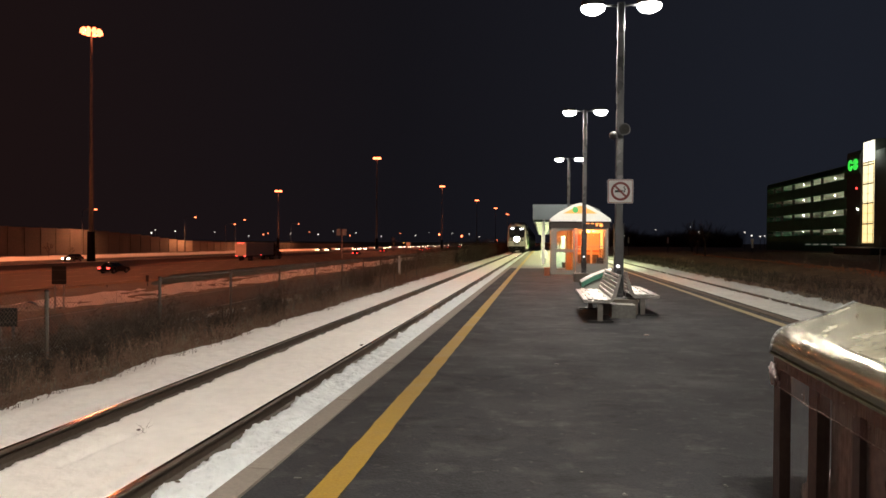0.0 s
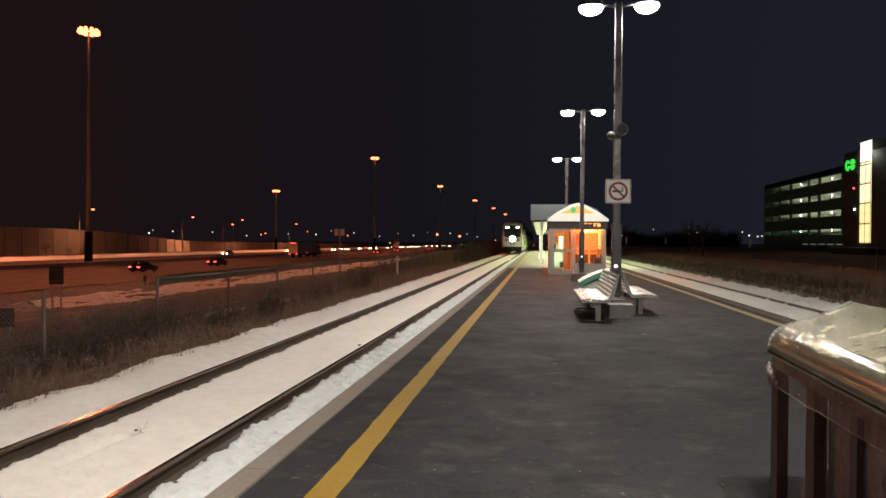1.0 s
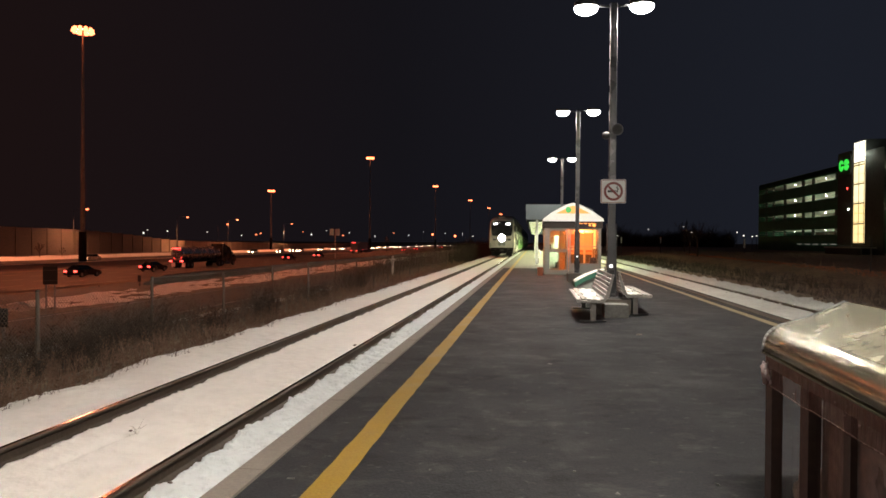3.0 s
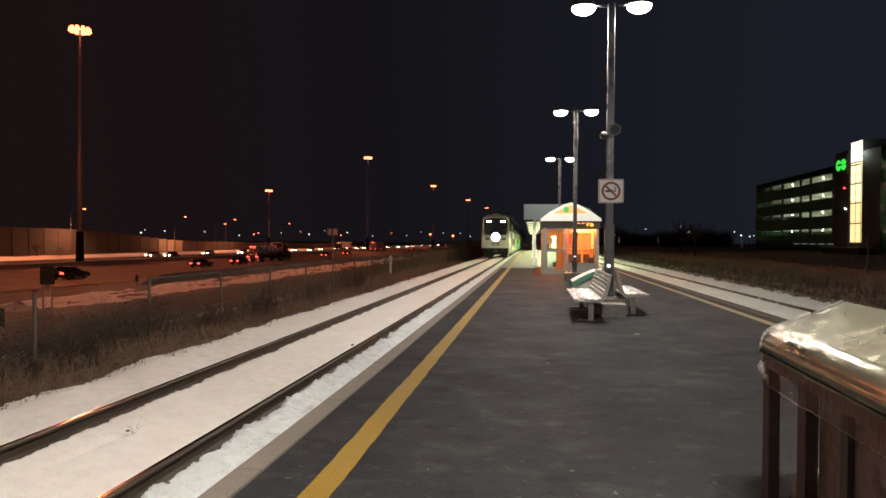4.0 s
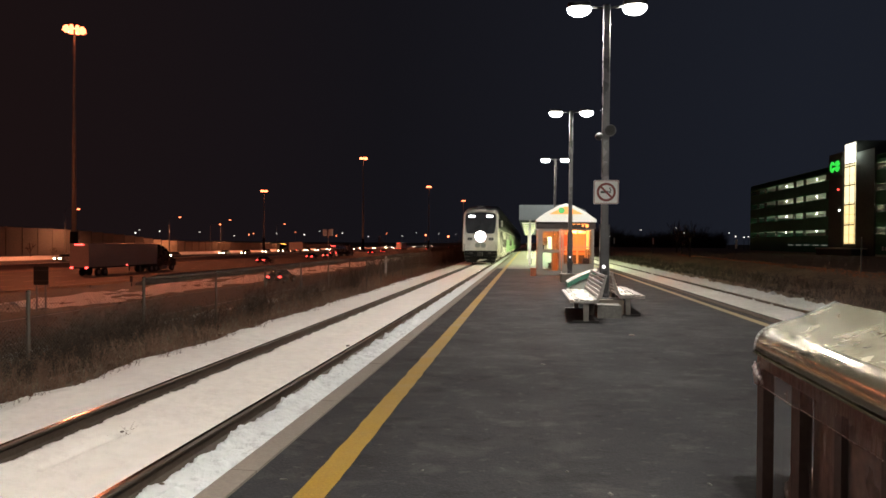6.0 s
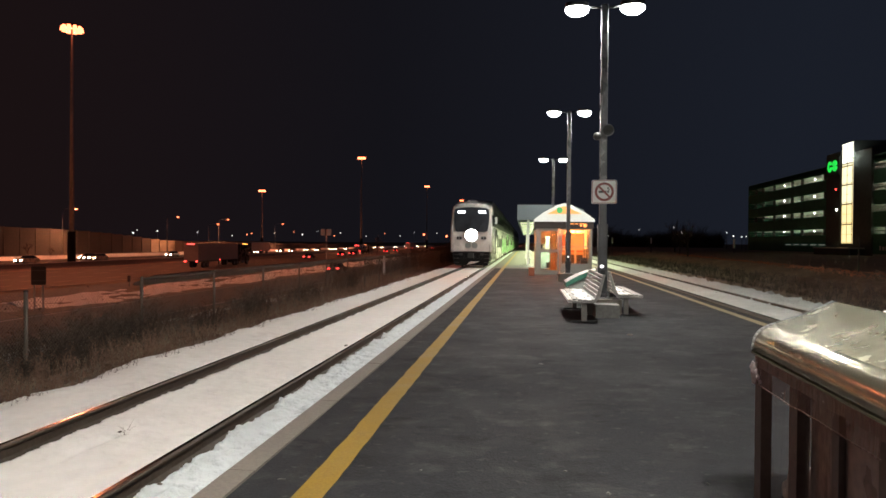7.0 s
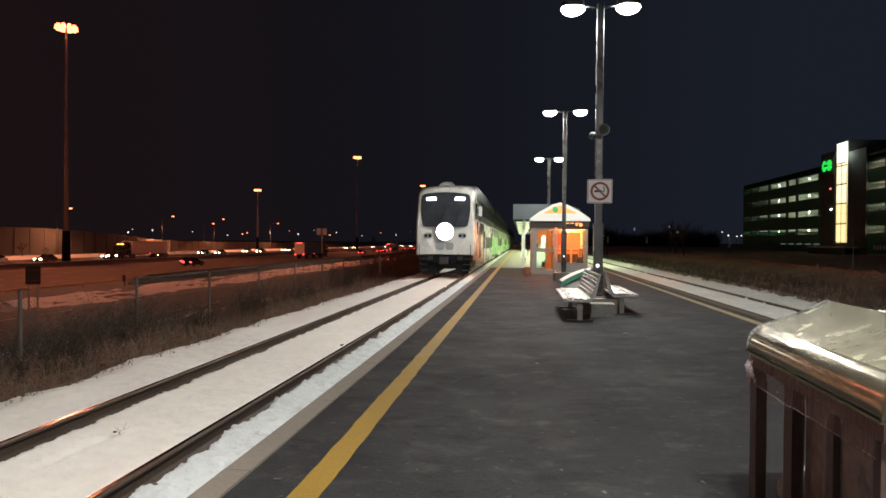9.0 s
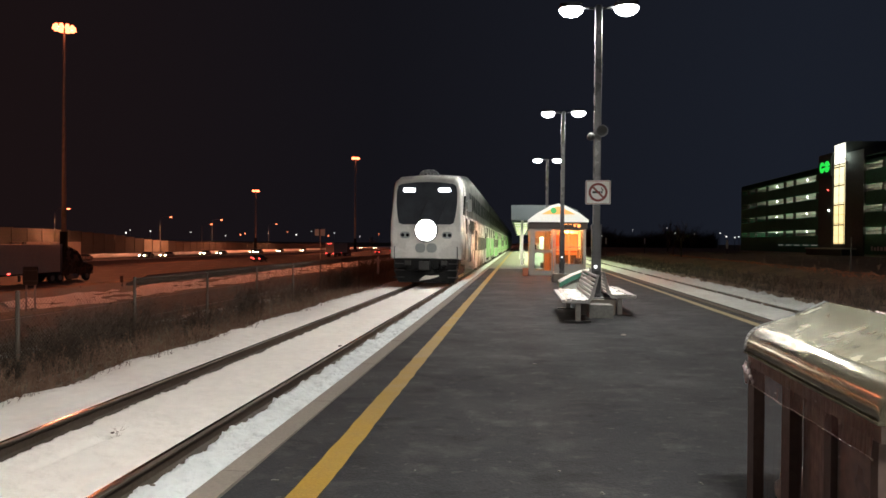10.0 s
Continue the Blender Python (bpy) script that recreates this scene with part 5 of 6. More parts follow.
def wires(y0, y1, step, r):
    verts, faces = [], []
    h = FZ1 - 0.05 - FZ0
    n = int((y1 - y0) / step)
    for k in range(n):
        for s in (1, -1):
            ya = y0 + k * step + (0 if s > 0 else h)
            sag = 0.012 * math.sin(k * 0.7)
            p, q = (sag, ya, FZ0), (sag + 0.01, ya + s * h, FZ1 - 0.05)
            i = len(verts)
            for c in (p, q):
                verts.extend(((c[0] - r, c[1], c[2]), (c[0] + r, c[1] - s * r, c[2] + r), (c[0] + r, c[1] + s * r, c[2] - r)))
            faces.extend(((i, i + 1, i + 4, i + 3), (i + 1, i + 2, i + 5, i + 4), (i + 2, i, i + 3, i + 5)))
    me = bpy.data.meshes.new("wire_mesh")
    me.from_pydata(verts, [], faces)
    me.materials.append(WIRE)
    ob = new("wire_mesh", me)
    ob.parent = fence
    return tagged(ob, "diamond wire mesh", kind="stuff")


wires(4, 26, 0.07, 0.0022)
wires(26, 70, 0.12, 0.0022)

# ---- dead brush ----
TWIG = material("dead_brown_twigs", (0.19, 0.118, 0.085), 0.9, spec=0.1, grain=4, amount=0.5, stain=0.6, bump=0)
STRAW = material("pale_dead_grass", (0.24, 0.18, 0.125), 0.9, spec=0.1, grain=4, amount=0.4, stain=0.6, bump=0)

# Twig colour lowered to give far scrub its backlit shade.
SHADETWIG = material("shaded_scrub_twigs", (0.065, 0.052, 0.042), 0.95, grain=4, amount=0.4, stain=0.6, bump=0, spec=0.05)
SCRUB = material("brown_scrub_twigs", (0.078, 0.068, 0.056), 0.9, grain=4, amount=0.4, stain=0.6, bump=0, spec=0.1)
BUSH = material("dark_bush_twigs", (0.075, 0.054, 0.042), 0.9, grain=4, amount=0.4, stain=0.6, bump=0, spec=0.1)


def brush(name, mat, label, count, place, tall, stems, thick, seed, leaf=0.0):
    """Dead weeds: clumps of thin tapering stems with side shoots."""
    rnd = random.Random(seed)
    verts, faces = [], []

    def stick(p, q, r):
        i = len(verts)
        d = (q - p)
        u = d.cross(Vector((0.3, 0.8, 0.5))).normalized() * r
        w = d.cross(u).normalized() * r
        verts.extend((p + u, p - u * 0.5 + w * 0.87, p - u * 0.5 - w * 0.87, q))
        faces.extend(((i, i + 1, i + 3), (i + 1, i + 2, i + 3), (i + 2, i, i + 3)))

    for _ in range(count):
        x, y, k = place(rnd)
        z = ground_z(x, y) - 0.05
        h = tall * k * rnd.uniform(0.45, 1.15)
        for _ in range(rnd.randint(*stems)):
            a, lean = rnd.uniform(0, 6.283), rnd.uniform(0.05, 0.5)
            p = Vector((x + rnd.uniform(-0.06, 0.06), y + rnd.uniform(-0.06, 0.06), z))
            hh = h * rnd.uniform(0.5, 1.0)
            mid = p + Vector((math.cos(a) * lean * hh * 0.4, math.sin(a) * lean * hh * 0.4, hh * 0.55))
            tip = mid + Vector((math.cos(a) * lean * hh * 0.6, math.sin(a) * lean * hh * 0.6, hh * 0.45))
            stick(p, mid + (mid - p) * 0.15, thick)
            stick(mid, tip, thick * 0.7)
            for _ in range(3):
                f = rnd.uniform(0.3, 0.95)
                b = p.lerp(tip, f)
                a2 = rnd.uniform(0, 6.283)
                e = b + Vector((math.cos(a2), math.sin(a2), rnd.uniform(0.2, 1.1))) * hh * rnd.uniform(0.12, 0.3)
                stick(b, e, thick * 0.5)
                if rnd.random() < leaf:
                    i, k = len(verts), rnd.uniform(0.012, 0.034)
                    u = Vector((rnd.uniform(-1, 1), rnd.uniform(-1, 1), rnd.uniform(-1, 1))).normalized()
                    w = u.orthogonal().normalized()
                    verts.extend((e - u * k, e + w * k * 0.6, e + u * k, e - w * k * 0.6))
                    faces.append((i, i + 1, i + 2, i + 3))
    me = bpy.data.meshes.new(name)
    me.from_pydata([tuple(v) for v in verts], [], faces)
    me.materials.append(mat)
    return tagged(new(name, me), label, "brush", kind="stuff")


def near_left(rnd):
    y = 2 + 60 * rnd.random() ** 1.6
    x = -6.15 - 3.6 * rnd.random() ** 1.2
    k = (0.45 + 0.75 * min(1, (-x - 6.1) / 1.1)) * (0.75 + 0.5 * noise.noise((y * 0.5, x * 0.4, 3)))
    return x, y, k


def slope_left(rnd):
    y = 6 + 120 * rnd.random() ** 1.3
    return -9.5 - 9 * rnd.random(), y, 0.8 + 0.5 * noise.noise((y * 0.3, 1, 3))


def far_left(rnd):
    y = 60 + 260 * rnd.random() ** 1.3
    return -6.4 - 12 * rnd.random(), y, 1.0 + 0.8 * noise.noise((y * 0.12, 2, 3))


def near_right(rnd):
    y = 8 + 110 * rnd.random() ** 1.3
    f = rnd.random() ** 0.75
    return 8.55 + 9.0 * f, y, (0.35 + 0.75 * f) * (0.8 + 0.7 * noise.noise((y * 0.25, f * 4, 3)))


def field_right(rnd):
    y = 20 + 160 * rnd.random()
    return 17 + 34 * rnd.random(), y, 0.7 + 0.6 * noise.noise((y * 0.1, 7, 3))


brush("dead_brush", TWIG, "dead brown brush tangled in the fence", 3000, near_left, 0.60, (3, 6), 0.0075, 11, 0.35)
brush("dead_grass", STRAW, "pale dead grass tufts beside the snow", 800, near_left, 0.46, (3, 7), 0.005, 12)
brush("dead_brush", TWIG, "dead brush on the slope to the slip road", 900, slope_left, 0.42, (3, 6), 0.009, 13)
brush("dead_brush", SHADETWIG, "scrub along the far track, darkened as if backlit", 3200, far_left, 2.5, (5, 8), 0.024, 14)
brush("dead_brush", SCRUB, "dark low scrub beyond the far track", 2600, near_right, 0.85, (4, 8), 0.010, 15)
brush("dead_grass", STRAW, "pale dead grass beyond the far track", 260, near_right, 0.5, (4, 7), 0.008, 18)
brush("dead_grass", STRAW, "pale dead grass on the field", 900, field_right, 0.7, (4, 7), 0.012, 16)

RUSTGRASS = material("rusty_dead_grass", (0.36, 0.16, 0.09), 0.9, spec=0.1, grain=4, amount=0.4, stain=0.6, bump=0)


def bank_right(rnd):
    y = 18 + 90 * rnd.random()
    return 19.9 + 1.6 * rnd.random() + 0.05 * (y - 50), y, 0.6 + 0.5 * noise.noise((y * 0.5, 2, 7))


brush("dead_grass", RUSTGRASS, "rusty dead grass along the bank", 1900, bank_right, 0.36, (4, 7), 0.010, 23)


def edge_weeds(rnd):
    y = 3 + 50 * rnd.random() ** 1.4
    return -5.35 - 1.0 * rnd.random() ** 0.55, y, 0.7 + 0.8 * noise.noise((y * 1.2, 4, 3))


brush("dead_grass", TWIG, "sparse dead weeds standing in the edge of the snow", 1500, edge_weeds, 0.42, (1, 4), 0.006, 17)


def shrubs(rnd):
    y = rnd.choice((8.2, 9.4, 10.6, 11.4, 12.4, 12.9, 15.2, 18.6, 23.5, 29.0)) + rnd.gauss(0, 0.5)
    return -8.9 + 1.5 * rnd.random(), y, 0.75 + 0.6 * noise.noise((y * 0.8, 9, 3))


brush("bare_bush", BUSH, "dark bare bushes behind the fence", 260, shrubs, 1.42, (9, 15), 0.010, 21, 0.5)


# ---- bare trees, far off ----
BARK = material("dark_bark", (0.06, 0.045, 0.035), 0.9, grain=8, amount=0.4)


def bare_tree(name, h, seed):
    rnd = random.Random(seed)
    t = thing(name, (0, 0, 0), "bare leafless winter tree with fine twigs", "tree", "bare trees")
    bm = bmesh.new()
    tube(bm, (0, 0, -0.3), (0.05, 0.02, h * 0.4), h * 0.022, h * 0.014, 7)
    part("trunk", bm, BARK, t)
    bm = bmesh.new()

    def grow(p, d, l, r, n):
        q = p + d * l
        tube(bm, p, q, r, r * 0.62, 4, caps=False)
        if n == 0:
            return
        for _ in range(3 if n > 1 else 4):
            e = (d + Vector((rnd.uniform(-1, 1), rnd.uniform(-1, 1), rnd.uniform(-0.25, 0.8))) * 0.75).normalized()
            grow(p.lerp(q, rnd.uniform(0.45, 1.0)), e, l * rnd.uniform(0.55, 0.8), r * 0.55, n - 1)

    for _ in range(5):
        grow(Vector((0.04, 0.02, h * rnd.uniform(0.22, 0.4))), Vector((rnd.uniform(-0.8, 0.8), rnd.uniform(-0.8, 0.8), 1)).normalized(), h * 0.26, h * 0.010, 4)
    part("crown", bm, BARK, t, "fine bare branches")
    return t


trees = [bare_tree("tree", 7.5, 3), bare_tree("tree", 6.0, 8)]


def far_woods(rnd):
    y = 335 + 60 * rnd.random()
    x = y * (0.03 + 0.25 * rnd.random())
    return x, y, 0.8 + 0.5 * noise.noise((x * 0.08, y * 0.02, 5))


brush("far_wood", BARK, "dark bare woods beyond the car park", 750, far_woods, 11.0, (12, 18), 0.12, 31)
TREES = [(-120, 150, 0.55), (-117, 154, 0.5), (-150, 230, 1.0), (-152, 262, 1.1), (-60, 270, 1.0), (-20, 160, 0.75), (-17, 190, 0.8), (-22, 220, 0.9), (22, 95, 0.7), (26, 118, 0.8), (32, 150, 1.0), (38, 178, 1.1), (21, 190, 1.0), (14, 215, 1.0), (24, 240, 0.8), (46, 200, 1.1)]
for i, (x, y, k) in enumerate(TREES):
    src = trees[i % 2]
    c = src if i < 2 else copy_thing(src, Matrix.Identity(4))
    c.matrix_basis = Matrix.Translation((x, y, ground_z(x, y))) @ Matrix.Rotation(i * 2.1, 4, "Z") @ Matrix.Scale(k, 4)

# ---- signs and posts beside the highway ----
# Blue in the base colour offsets the orange lamp light on grey panels.
SIGNBLUED = material("blue_offset_sign_panel", (0.34, 0.50, 0.60), 0.5, grain=10, amount=0.15)
SIGNBACK = material("dark_sign_back", (0.014, 0.016, 0.014), 0.8, 0.0, grain=10, amount=0.25)


def sign_back(x, y, turn, board_z, h):
    """A small board seen from behind, with its frame angle and two posts."""
    t = thing("road_sign", Matrix.Translation((x, y, ground_z(x, y))) @ Matrix.Rotation(radians(turn), 4, "Z"), "dark back of a road sign on two posts", "sign", "signs along the slip road")
    bm = bmesh.new()
    prism(bm, rounded(0.86, h, 0.06, 3, 0, board_z), -0.02, 0.02)
    part("board", bm, SIGNBACK, t)
    for z in (board_z - 0.28 * h, board_z + 0.28 * h):
        part("stiffener", boxes((-0.40, 0.40, -0.045, -0.022, z - 0.025, z + 0.025)), DARKSTEEL, t)
    for px in (-0.25, 0.25):
        part("post", boxes((px - 0.05, px + 0.05, 0.02, 0.12, -0.2, board_z + 0.4 * h)), STEEL, t)


sign_back(-31.4, 40.2, 25, 2.3, 1.2)
sign_back(-24.0, 27.35, 25, 1.1, 0.84)
mp = thing("marker_post", (-9.54, 45.0, ground_z(-9.54, 45.0)), "slim white roadside marker post", "post")
part("shaft", boxes((-0.07, 0.07, -0.035, 0.035, -0.1, 0.63 - ground_z(-9.54, 45.0))), SIGNWHITE, mp, bevel=0.02)
rd = thing("road_sign", (-52, 172, -3.05), "pair of pale sign panels on posts", "sign")
for x in (-1.45, 0.2):
    part("panel", boxes((x, x + 1.05, -0.04, 0.04, 6.1, 7.8)), SIGNBLUED, rd, bevel=0.02)
part("post", boxes((-0.12, 0.12, 0.05, 0.25, -0.1, 7.7)), STEEL, rd)
for x, y, z0, z1, w in ((40.7, 138, 0.75, 2.6, 0.19), (22.0, 122, 1.55, 2.6, 0.10), (15.3, 122, 1.55, 2.6, 0.10)):
    g = ground_z(x, y)
    b = thing("marker_post", (x, y, g), "slim white marker panel on a dark post", "post", "car park posts")
    part("shaft", boxes((-0.05, 0.05, 0.06, 0.14, -0.1, z1 - g - 0.1)), DARKSTEEL, b)
    part("panel", boxes((-w, w, -0.03, 0.058, z0 - g, z1 - g)), SIGNWHITE, b, "white panel", bevel=0.02)
bm = bmesh.new()
up = thing("utility_pole", (20.3, 44, -1.0), "slim dark pole beside the far track", "pole")
tube(bm, (0, 0, -0.2), (0, 0, 3.1), 0.05, 0.04, 8)
part("shaft", bm, DARKSTEEL, up)

# ---- distant lamps along the horizon ----
FARWHITE = material("far_white_lamp", (0.9, 0.9, 0.9), 0.3, glow=(1.0, 0.94, 0.85), power=2.5)


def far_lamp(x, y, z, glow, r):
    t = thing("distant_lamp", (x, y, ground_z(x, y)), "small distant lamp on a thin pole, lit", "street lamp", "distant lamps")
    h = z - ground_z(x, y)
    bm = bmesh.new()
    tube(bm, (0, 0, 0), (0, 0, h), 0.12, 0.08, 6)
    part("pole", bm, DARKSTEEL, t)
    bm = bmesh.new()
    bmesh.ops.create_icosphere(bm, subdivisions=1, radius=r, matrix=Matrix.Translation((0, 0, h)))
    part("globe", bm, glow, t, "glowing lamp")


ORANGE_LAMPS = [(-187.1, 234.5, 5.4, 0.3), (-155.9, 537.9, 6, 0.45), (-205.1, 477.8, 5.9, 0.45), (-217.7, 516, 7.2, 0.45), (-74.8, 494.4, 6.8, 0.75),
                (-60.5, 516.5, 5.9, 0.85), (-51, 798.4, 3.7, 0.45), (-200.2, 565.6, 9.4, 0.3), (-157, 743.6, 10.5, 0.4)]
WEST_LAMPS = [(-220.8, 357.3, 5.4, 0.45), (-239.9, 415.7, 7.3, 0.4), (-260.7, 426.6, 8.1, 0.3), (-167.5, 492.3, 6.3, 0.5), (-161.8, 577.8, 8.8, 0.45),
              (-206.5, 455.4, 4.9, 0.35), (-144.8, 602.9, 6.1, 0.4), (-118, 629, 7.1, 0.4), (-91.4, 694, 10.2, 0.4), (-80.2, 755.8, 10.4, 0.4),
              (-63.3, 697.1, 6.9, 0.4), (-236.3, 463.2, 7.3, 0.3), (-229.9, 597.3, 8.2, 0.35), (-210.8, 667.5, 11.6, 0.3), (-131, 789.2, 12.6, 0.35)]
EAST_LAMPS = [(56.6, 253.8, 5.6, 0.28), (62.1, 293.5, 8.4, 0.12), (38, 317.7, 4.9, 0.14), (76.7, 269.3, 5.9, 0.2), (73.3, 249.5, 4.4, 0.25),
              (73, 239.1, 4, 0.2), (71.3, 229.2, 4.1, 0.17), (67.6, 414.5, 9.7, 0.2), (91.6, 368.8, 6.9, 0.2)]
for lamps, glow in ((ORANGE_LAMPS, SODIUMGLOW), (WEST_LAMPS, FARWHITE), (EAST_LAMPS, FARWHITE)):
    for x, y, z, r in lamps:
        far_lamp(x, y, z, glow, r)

# ---- clods lying on the snow ----
CLOD = material("dark_clod", (0.16, 0.13, 0.11), 0.9, grain=30, amount=0.4, bump=0.5)
rnd = random.Random(9)
for x, y in [(-3.71, 5.8), (-2.63, 4.6), (-2.62, 4.24), (-3.02, 11.17), (6.28, 36.48), (6.7, 30.82), (6.95, 25.57)]:
    bm = bmesh.new()
    k = rnd.uniform(0.009, 0.018) * (1 if abs(y) < 9 else 1.5)
    bmesh.ops.create_icosphere(bm, subdivisions=2, radius=k, matrix=Matrix.Translation((x, y, RZ - 0.03)) @ Matrix.Rotation(rnd.uniform(0, 3), 4, "Z") @ Matrix.Diagonal((1.5, 0.8, 0.6, 1)))
    for v in bm.verts:
        v.co += Vector((rnd.uniform(-1, 1), rnd.uniform(-1, 1), rnd.uniform(-1, 1))) * k * 0.22
    tagged(part("clod", bm, CLOD), "small dark clod lying on the snow", "clod", "clods on the snow")


def snow_twigs(rnd):
    return -3.70 + rnd.gauss(0, 0.04), 5.78 + rnd.gauss(0, 0.04), 0.35 + 0.5 * rnd.random()


brush("fallen_twigs", TWIG, "small clump of twigs lying in the snow", 9, snow_twigs, 0.40, (2, 4), 0.0035, 41)

# ---- parking garage ----
SPANDREL = material("dark_green_grey_panel", (0.07, 0.20, 0.14), 0.8, spec=0.1, grain=2, amount=0.3, stain=0.3)
SLABMAT = material("garage_concrete", (0.40, 0.40, 0.37), 0.8, grain=3, amount=0.2, stain=0.4)
TOWERDARK = material("dark_grey_tower_cladding", (0.09, 0.095, 0.09), 0.8, spec=0.15, grain=2, amount=0.25, stain=0.3)
TOWERGLOW = material("lit_stair_glass", (0.8, 0.78, 0.65), 0.3, glow=(1.0, 0.86, 0.50), power=1.5, grain=1.5, amount=0.2)
TOWERWHITE = material("white_stair_glass", (0.8, 0.8, 0.75), 0.3, glow=(1.0, 0.95, 0.78), power=1.9, grain=1.5, amount=0.2)
TOWERWARM = material("warm_stair_glass", (0.8, 0.7, 0.5), 0.3, glow=(1.0, 0.78, 0.36), power=1.3, grain=1.5, amount=0.2)
GREENSIGN = material("green_sign_light", (0.05, 0.5, 0.1), 0.4, glow=(0.03, 1.0, 0.10), power=0.8)
GARAGELAMP = material("garage_lamp", (0.9, 0.95, 0.9), 0.3, glow=(0.92, 1.0, 0.80), power=28)
GARAGELAMPDIM = material("dim_garage_lamp", (0.9, 0.95, 0.9), 0.3, glow=(0.95, 1.0, 0.86), power=0.3)
TAIL = material("red_tail_light", (0.5, 0.02, 0.02), 0.3, glow=(1.0, 0.06, 0.05), power=9)
# Wall emits a little, replacing the light that falls on it.
REDPANEL = material("glowing_red_inner_wall", (0.45, 0.10, 0.06), 0.6, glow=(1.0, 0.25, 0.12), power=0.10)


def garage():
    X = 60.0
    t = thing("parking_garage", (X, 0, 0), "dark multi-storey parking garage with lit open decks at night", "building")
    Y0, Y1, DEEP = 88.0, 191.0, 30.0
    openings = [(3.55, 4.75), (7.35, 8.6), (11.0, 12.25), (14.65, 15.9)]
    prev = 0.0
    for i, (a, b) in enumerate(openings + [(17.0, 17.0)]):
        for y0, y1 in ((Y0, 131.3), (136.9, Y1)):
            if a > prev:
                part("spandrel", boxes((0, 0.35, y0, y1, prev - 0.05, a)), SPANDREL, t, "dark green spandrel band", bevel=0.03)
        part("deck_slab", boxes((0.4, DEEP, Y0, Y1, (b if i < 4 else 16.35) + 0.02, (b if i < 4 else 16.35) + 0.45)), SLABMAT, t, "concrete deck slab")
        prev = b + 0.45 if i < 4 else 17
        if i < 4:
            part("soffit_edge", boxes((0.05, 0.4, Y0, Y1, b + 0.02, b + 0.42)), SPANDREL, t)
    part("ground_slab", boxes((0.0, DEEP, Y0, Y1, -0.6, 0.05)), SLABMAT, t)
    part("back_wall", boxes((14, 14.3, Y0, Y1, 0, 17)), SLABMAT, t, "pale concrete rear wall")
    part("end_wall", boxes((0, DEEP, Y1, Y1 + 0.4, -0.3, 17.0)), SPANDREL, t)
    part("end_wall", boxes((0, DEEP, Y0 - 0.4, Y0, -0.3, 17.0)), SPANDREL, t)
    for y in (91, 97.5, 104.5, 112, 119.5, 144.8, 156.2, 161.7, 172.9, 180.5, 186):
        part("column", boxes((0.08, 0.5, y - 0.3, y + 0.3, 0, 16.6)), TOWERDARK, t, "dark column")
    for yy in (98, 112, 154.6, 171.8):
        for i, (a, b) in enumerate(openings):
            big = 0.10 if yy in (154.6, 171.8) and i else 0.05
            bm = bmesh.new()
            tube(bm, (2.2, yy, b - 0.32), (2.2, yy, b - 0.02), big, big * 0.7, 10)
            part("deck_lamp", bm, GARAGELAMP, t, "bright deck lamp")
    for i, (a, b) in enumerate(openings):
        y = Y0 + 0.5
        bm = bmesh.new()
        while y < Y1:
            tube(bm, (0.18, y, a), (0.18, y, a + 0.55), 0.03, 0.03, 4)
            y += 2.6
        tube(bm, (0.18, Y0, a + 0.55), (0.18, 131, a + 0.55), 0.04, 0.04, 5)
        tube(bm, (0.18, 137, a + 0.55), (0.18, Y1, a + 0.55), 0.04, 0.04, 5)
        part("deck_rail", bm, STEEL, t, "steel deck railing")
    for a, b, y0, y1 in ((14.65, 15.9, 108, 117), (3.55, 4.75, 106, 116), (11.0, 12.25, 100, 104)):
        part("red_panel", boxes((6.0, 6.2, y0, y1, a, b)), REDPANEL, t, "reddish inner wall given a faint glow")
    # stair tower
    for q in ((-0.3, 8, 125.2, 131.8, -0.3, 18.6), (-0.5, 8, 136.6, 142.5, -0.3, 19.4), (-0.265, 8, 131.8, 136.6, -0.3, 20.8)):
        part("stair_tower", boxes(q), TOWERDARK, t, "dark grey stair tower", bevel=0.04)
    tw = part("stair_glazing", boxes((-0.35, -0.27, 132.0, 136.2, 16.9, 20.6)), TOWERWHITE, t, "tall glowing stair window")
    for a, b, m in ((12.9, 16.9, TOWERGLOW), (9.3, 12.9, TOWERGLOW), (5.5, 9.3, TOWERWARM), (1.9, 5.5, TOWERWARM)):
        part("pane", boxes((-0.35, -0.27, 132.0, 136.2, a, b)), m, tw)
    for z in (2.0, 3.5, 5.3, 5.7, 7.3, 9.1, 9.5, 11.0, 12.7, 13.1, 14.6, 16.2, 16.7, 18.0, 19.6):
        part("mullion", boxes((-0.42, -0.352, 132.0, 136.2, z, z + (0.22 if z in (5.3, 9.1, 12.7, 16.2, 16.7) else 0.05))), TOWERDARK, tw)
    for y in (132.05, 134.1, 136.15):
        part("mullion", boxes((-0.42, -0.352, y - 0.03, y + 0.03, 1.9, 20.4)), TOWERDARK, tw)
    wl_arm = part("wall_lamp", boxes((-1.6, -0.28, 131.15, 131.25, 17.45, 17.55), (-1.75, -1.45, 131.05, 131.35, 17.44, 17.58)), DARKSTEEL, t, "small bracket lamp on the tower")
    bm = bmesh.new()
    bmesh.ops.create_icosphere(bm, subdivisions=2, radius=0.16, matrix=Matrix.Translation((-1.6, 131.2, 17.72)))
    part("lens", bm, GARAGELAMP, wl_arm, "bright lamp lens", smooth=True)
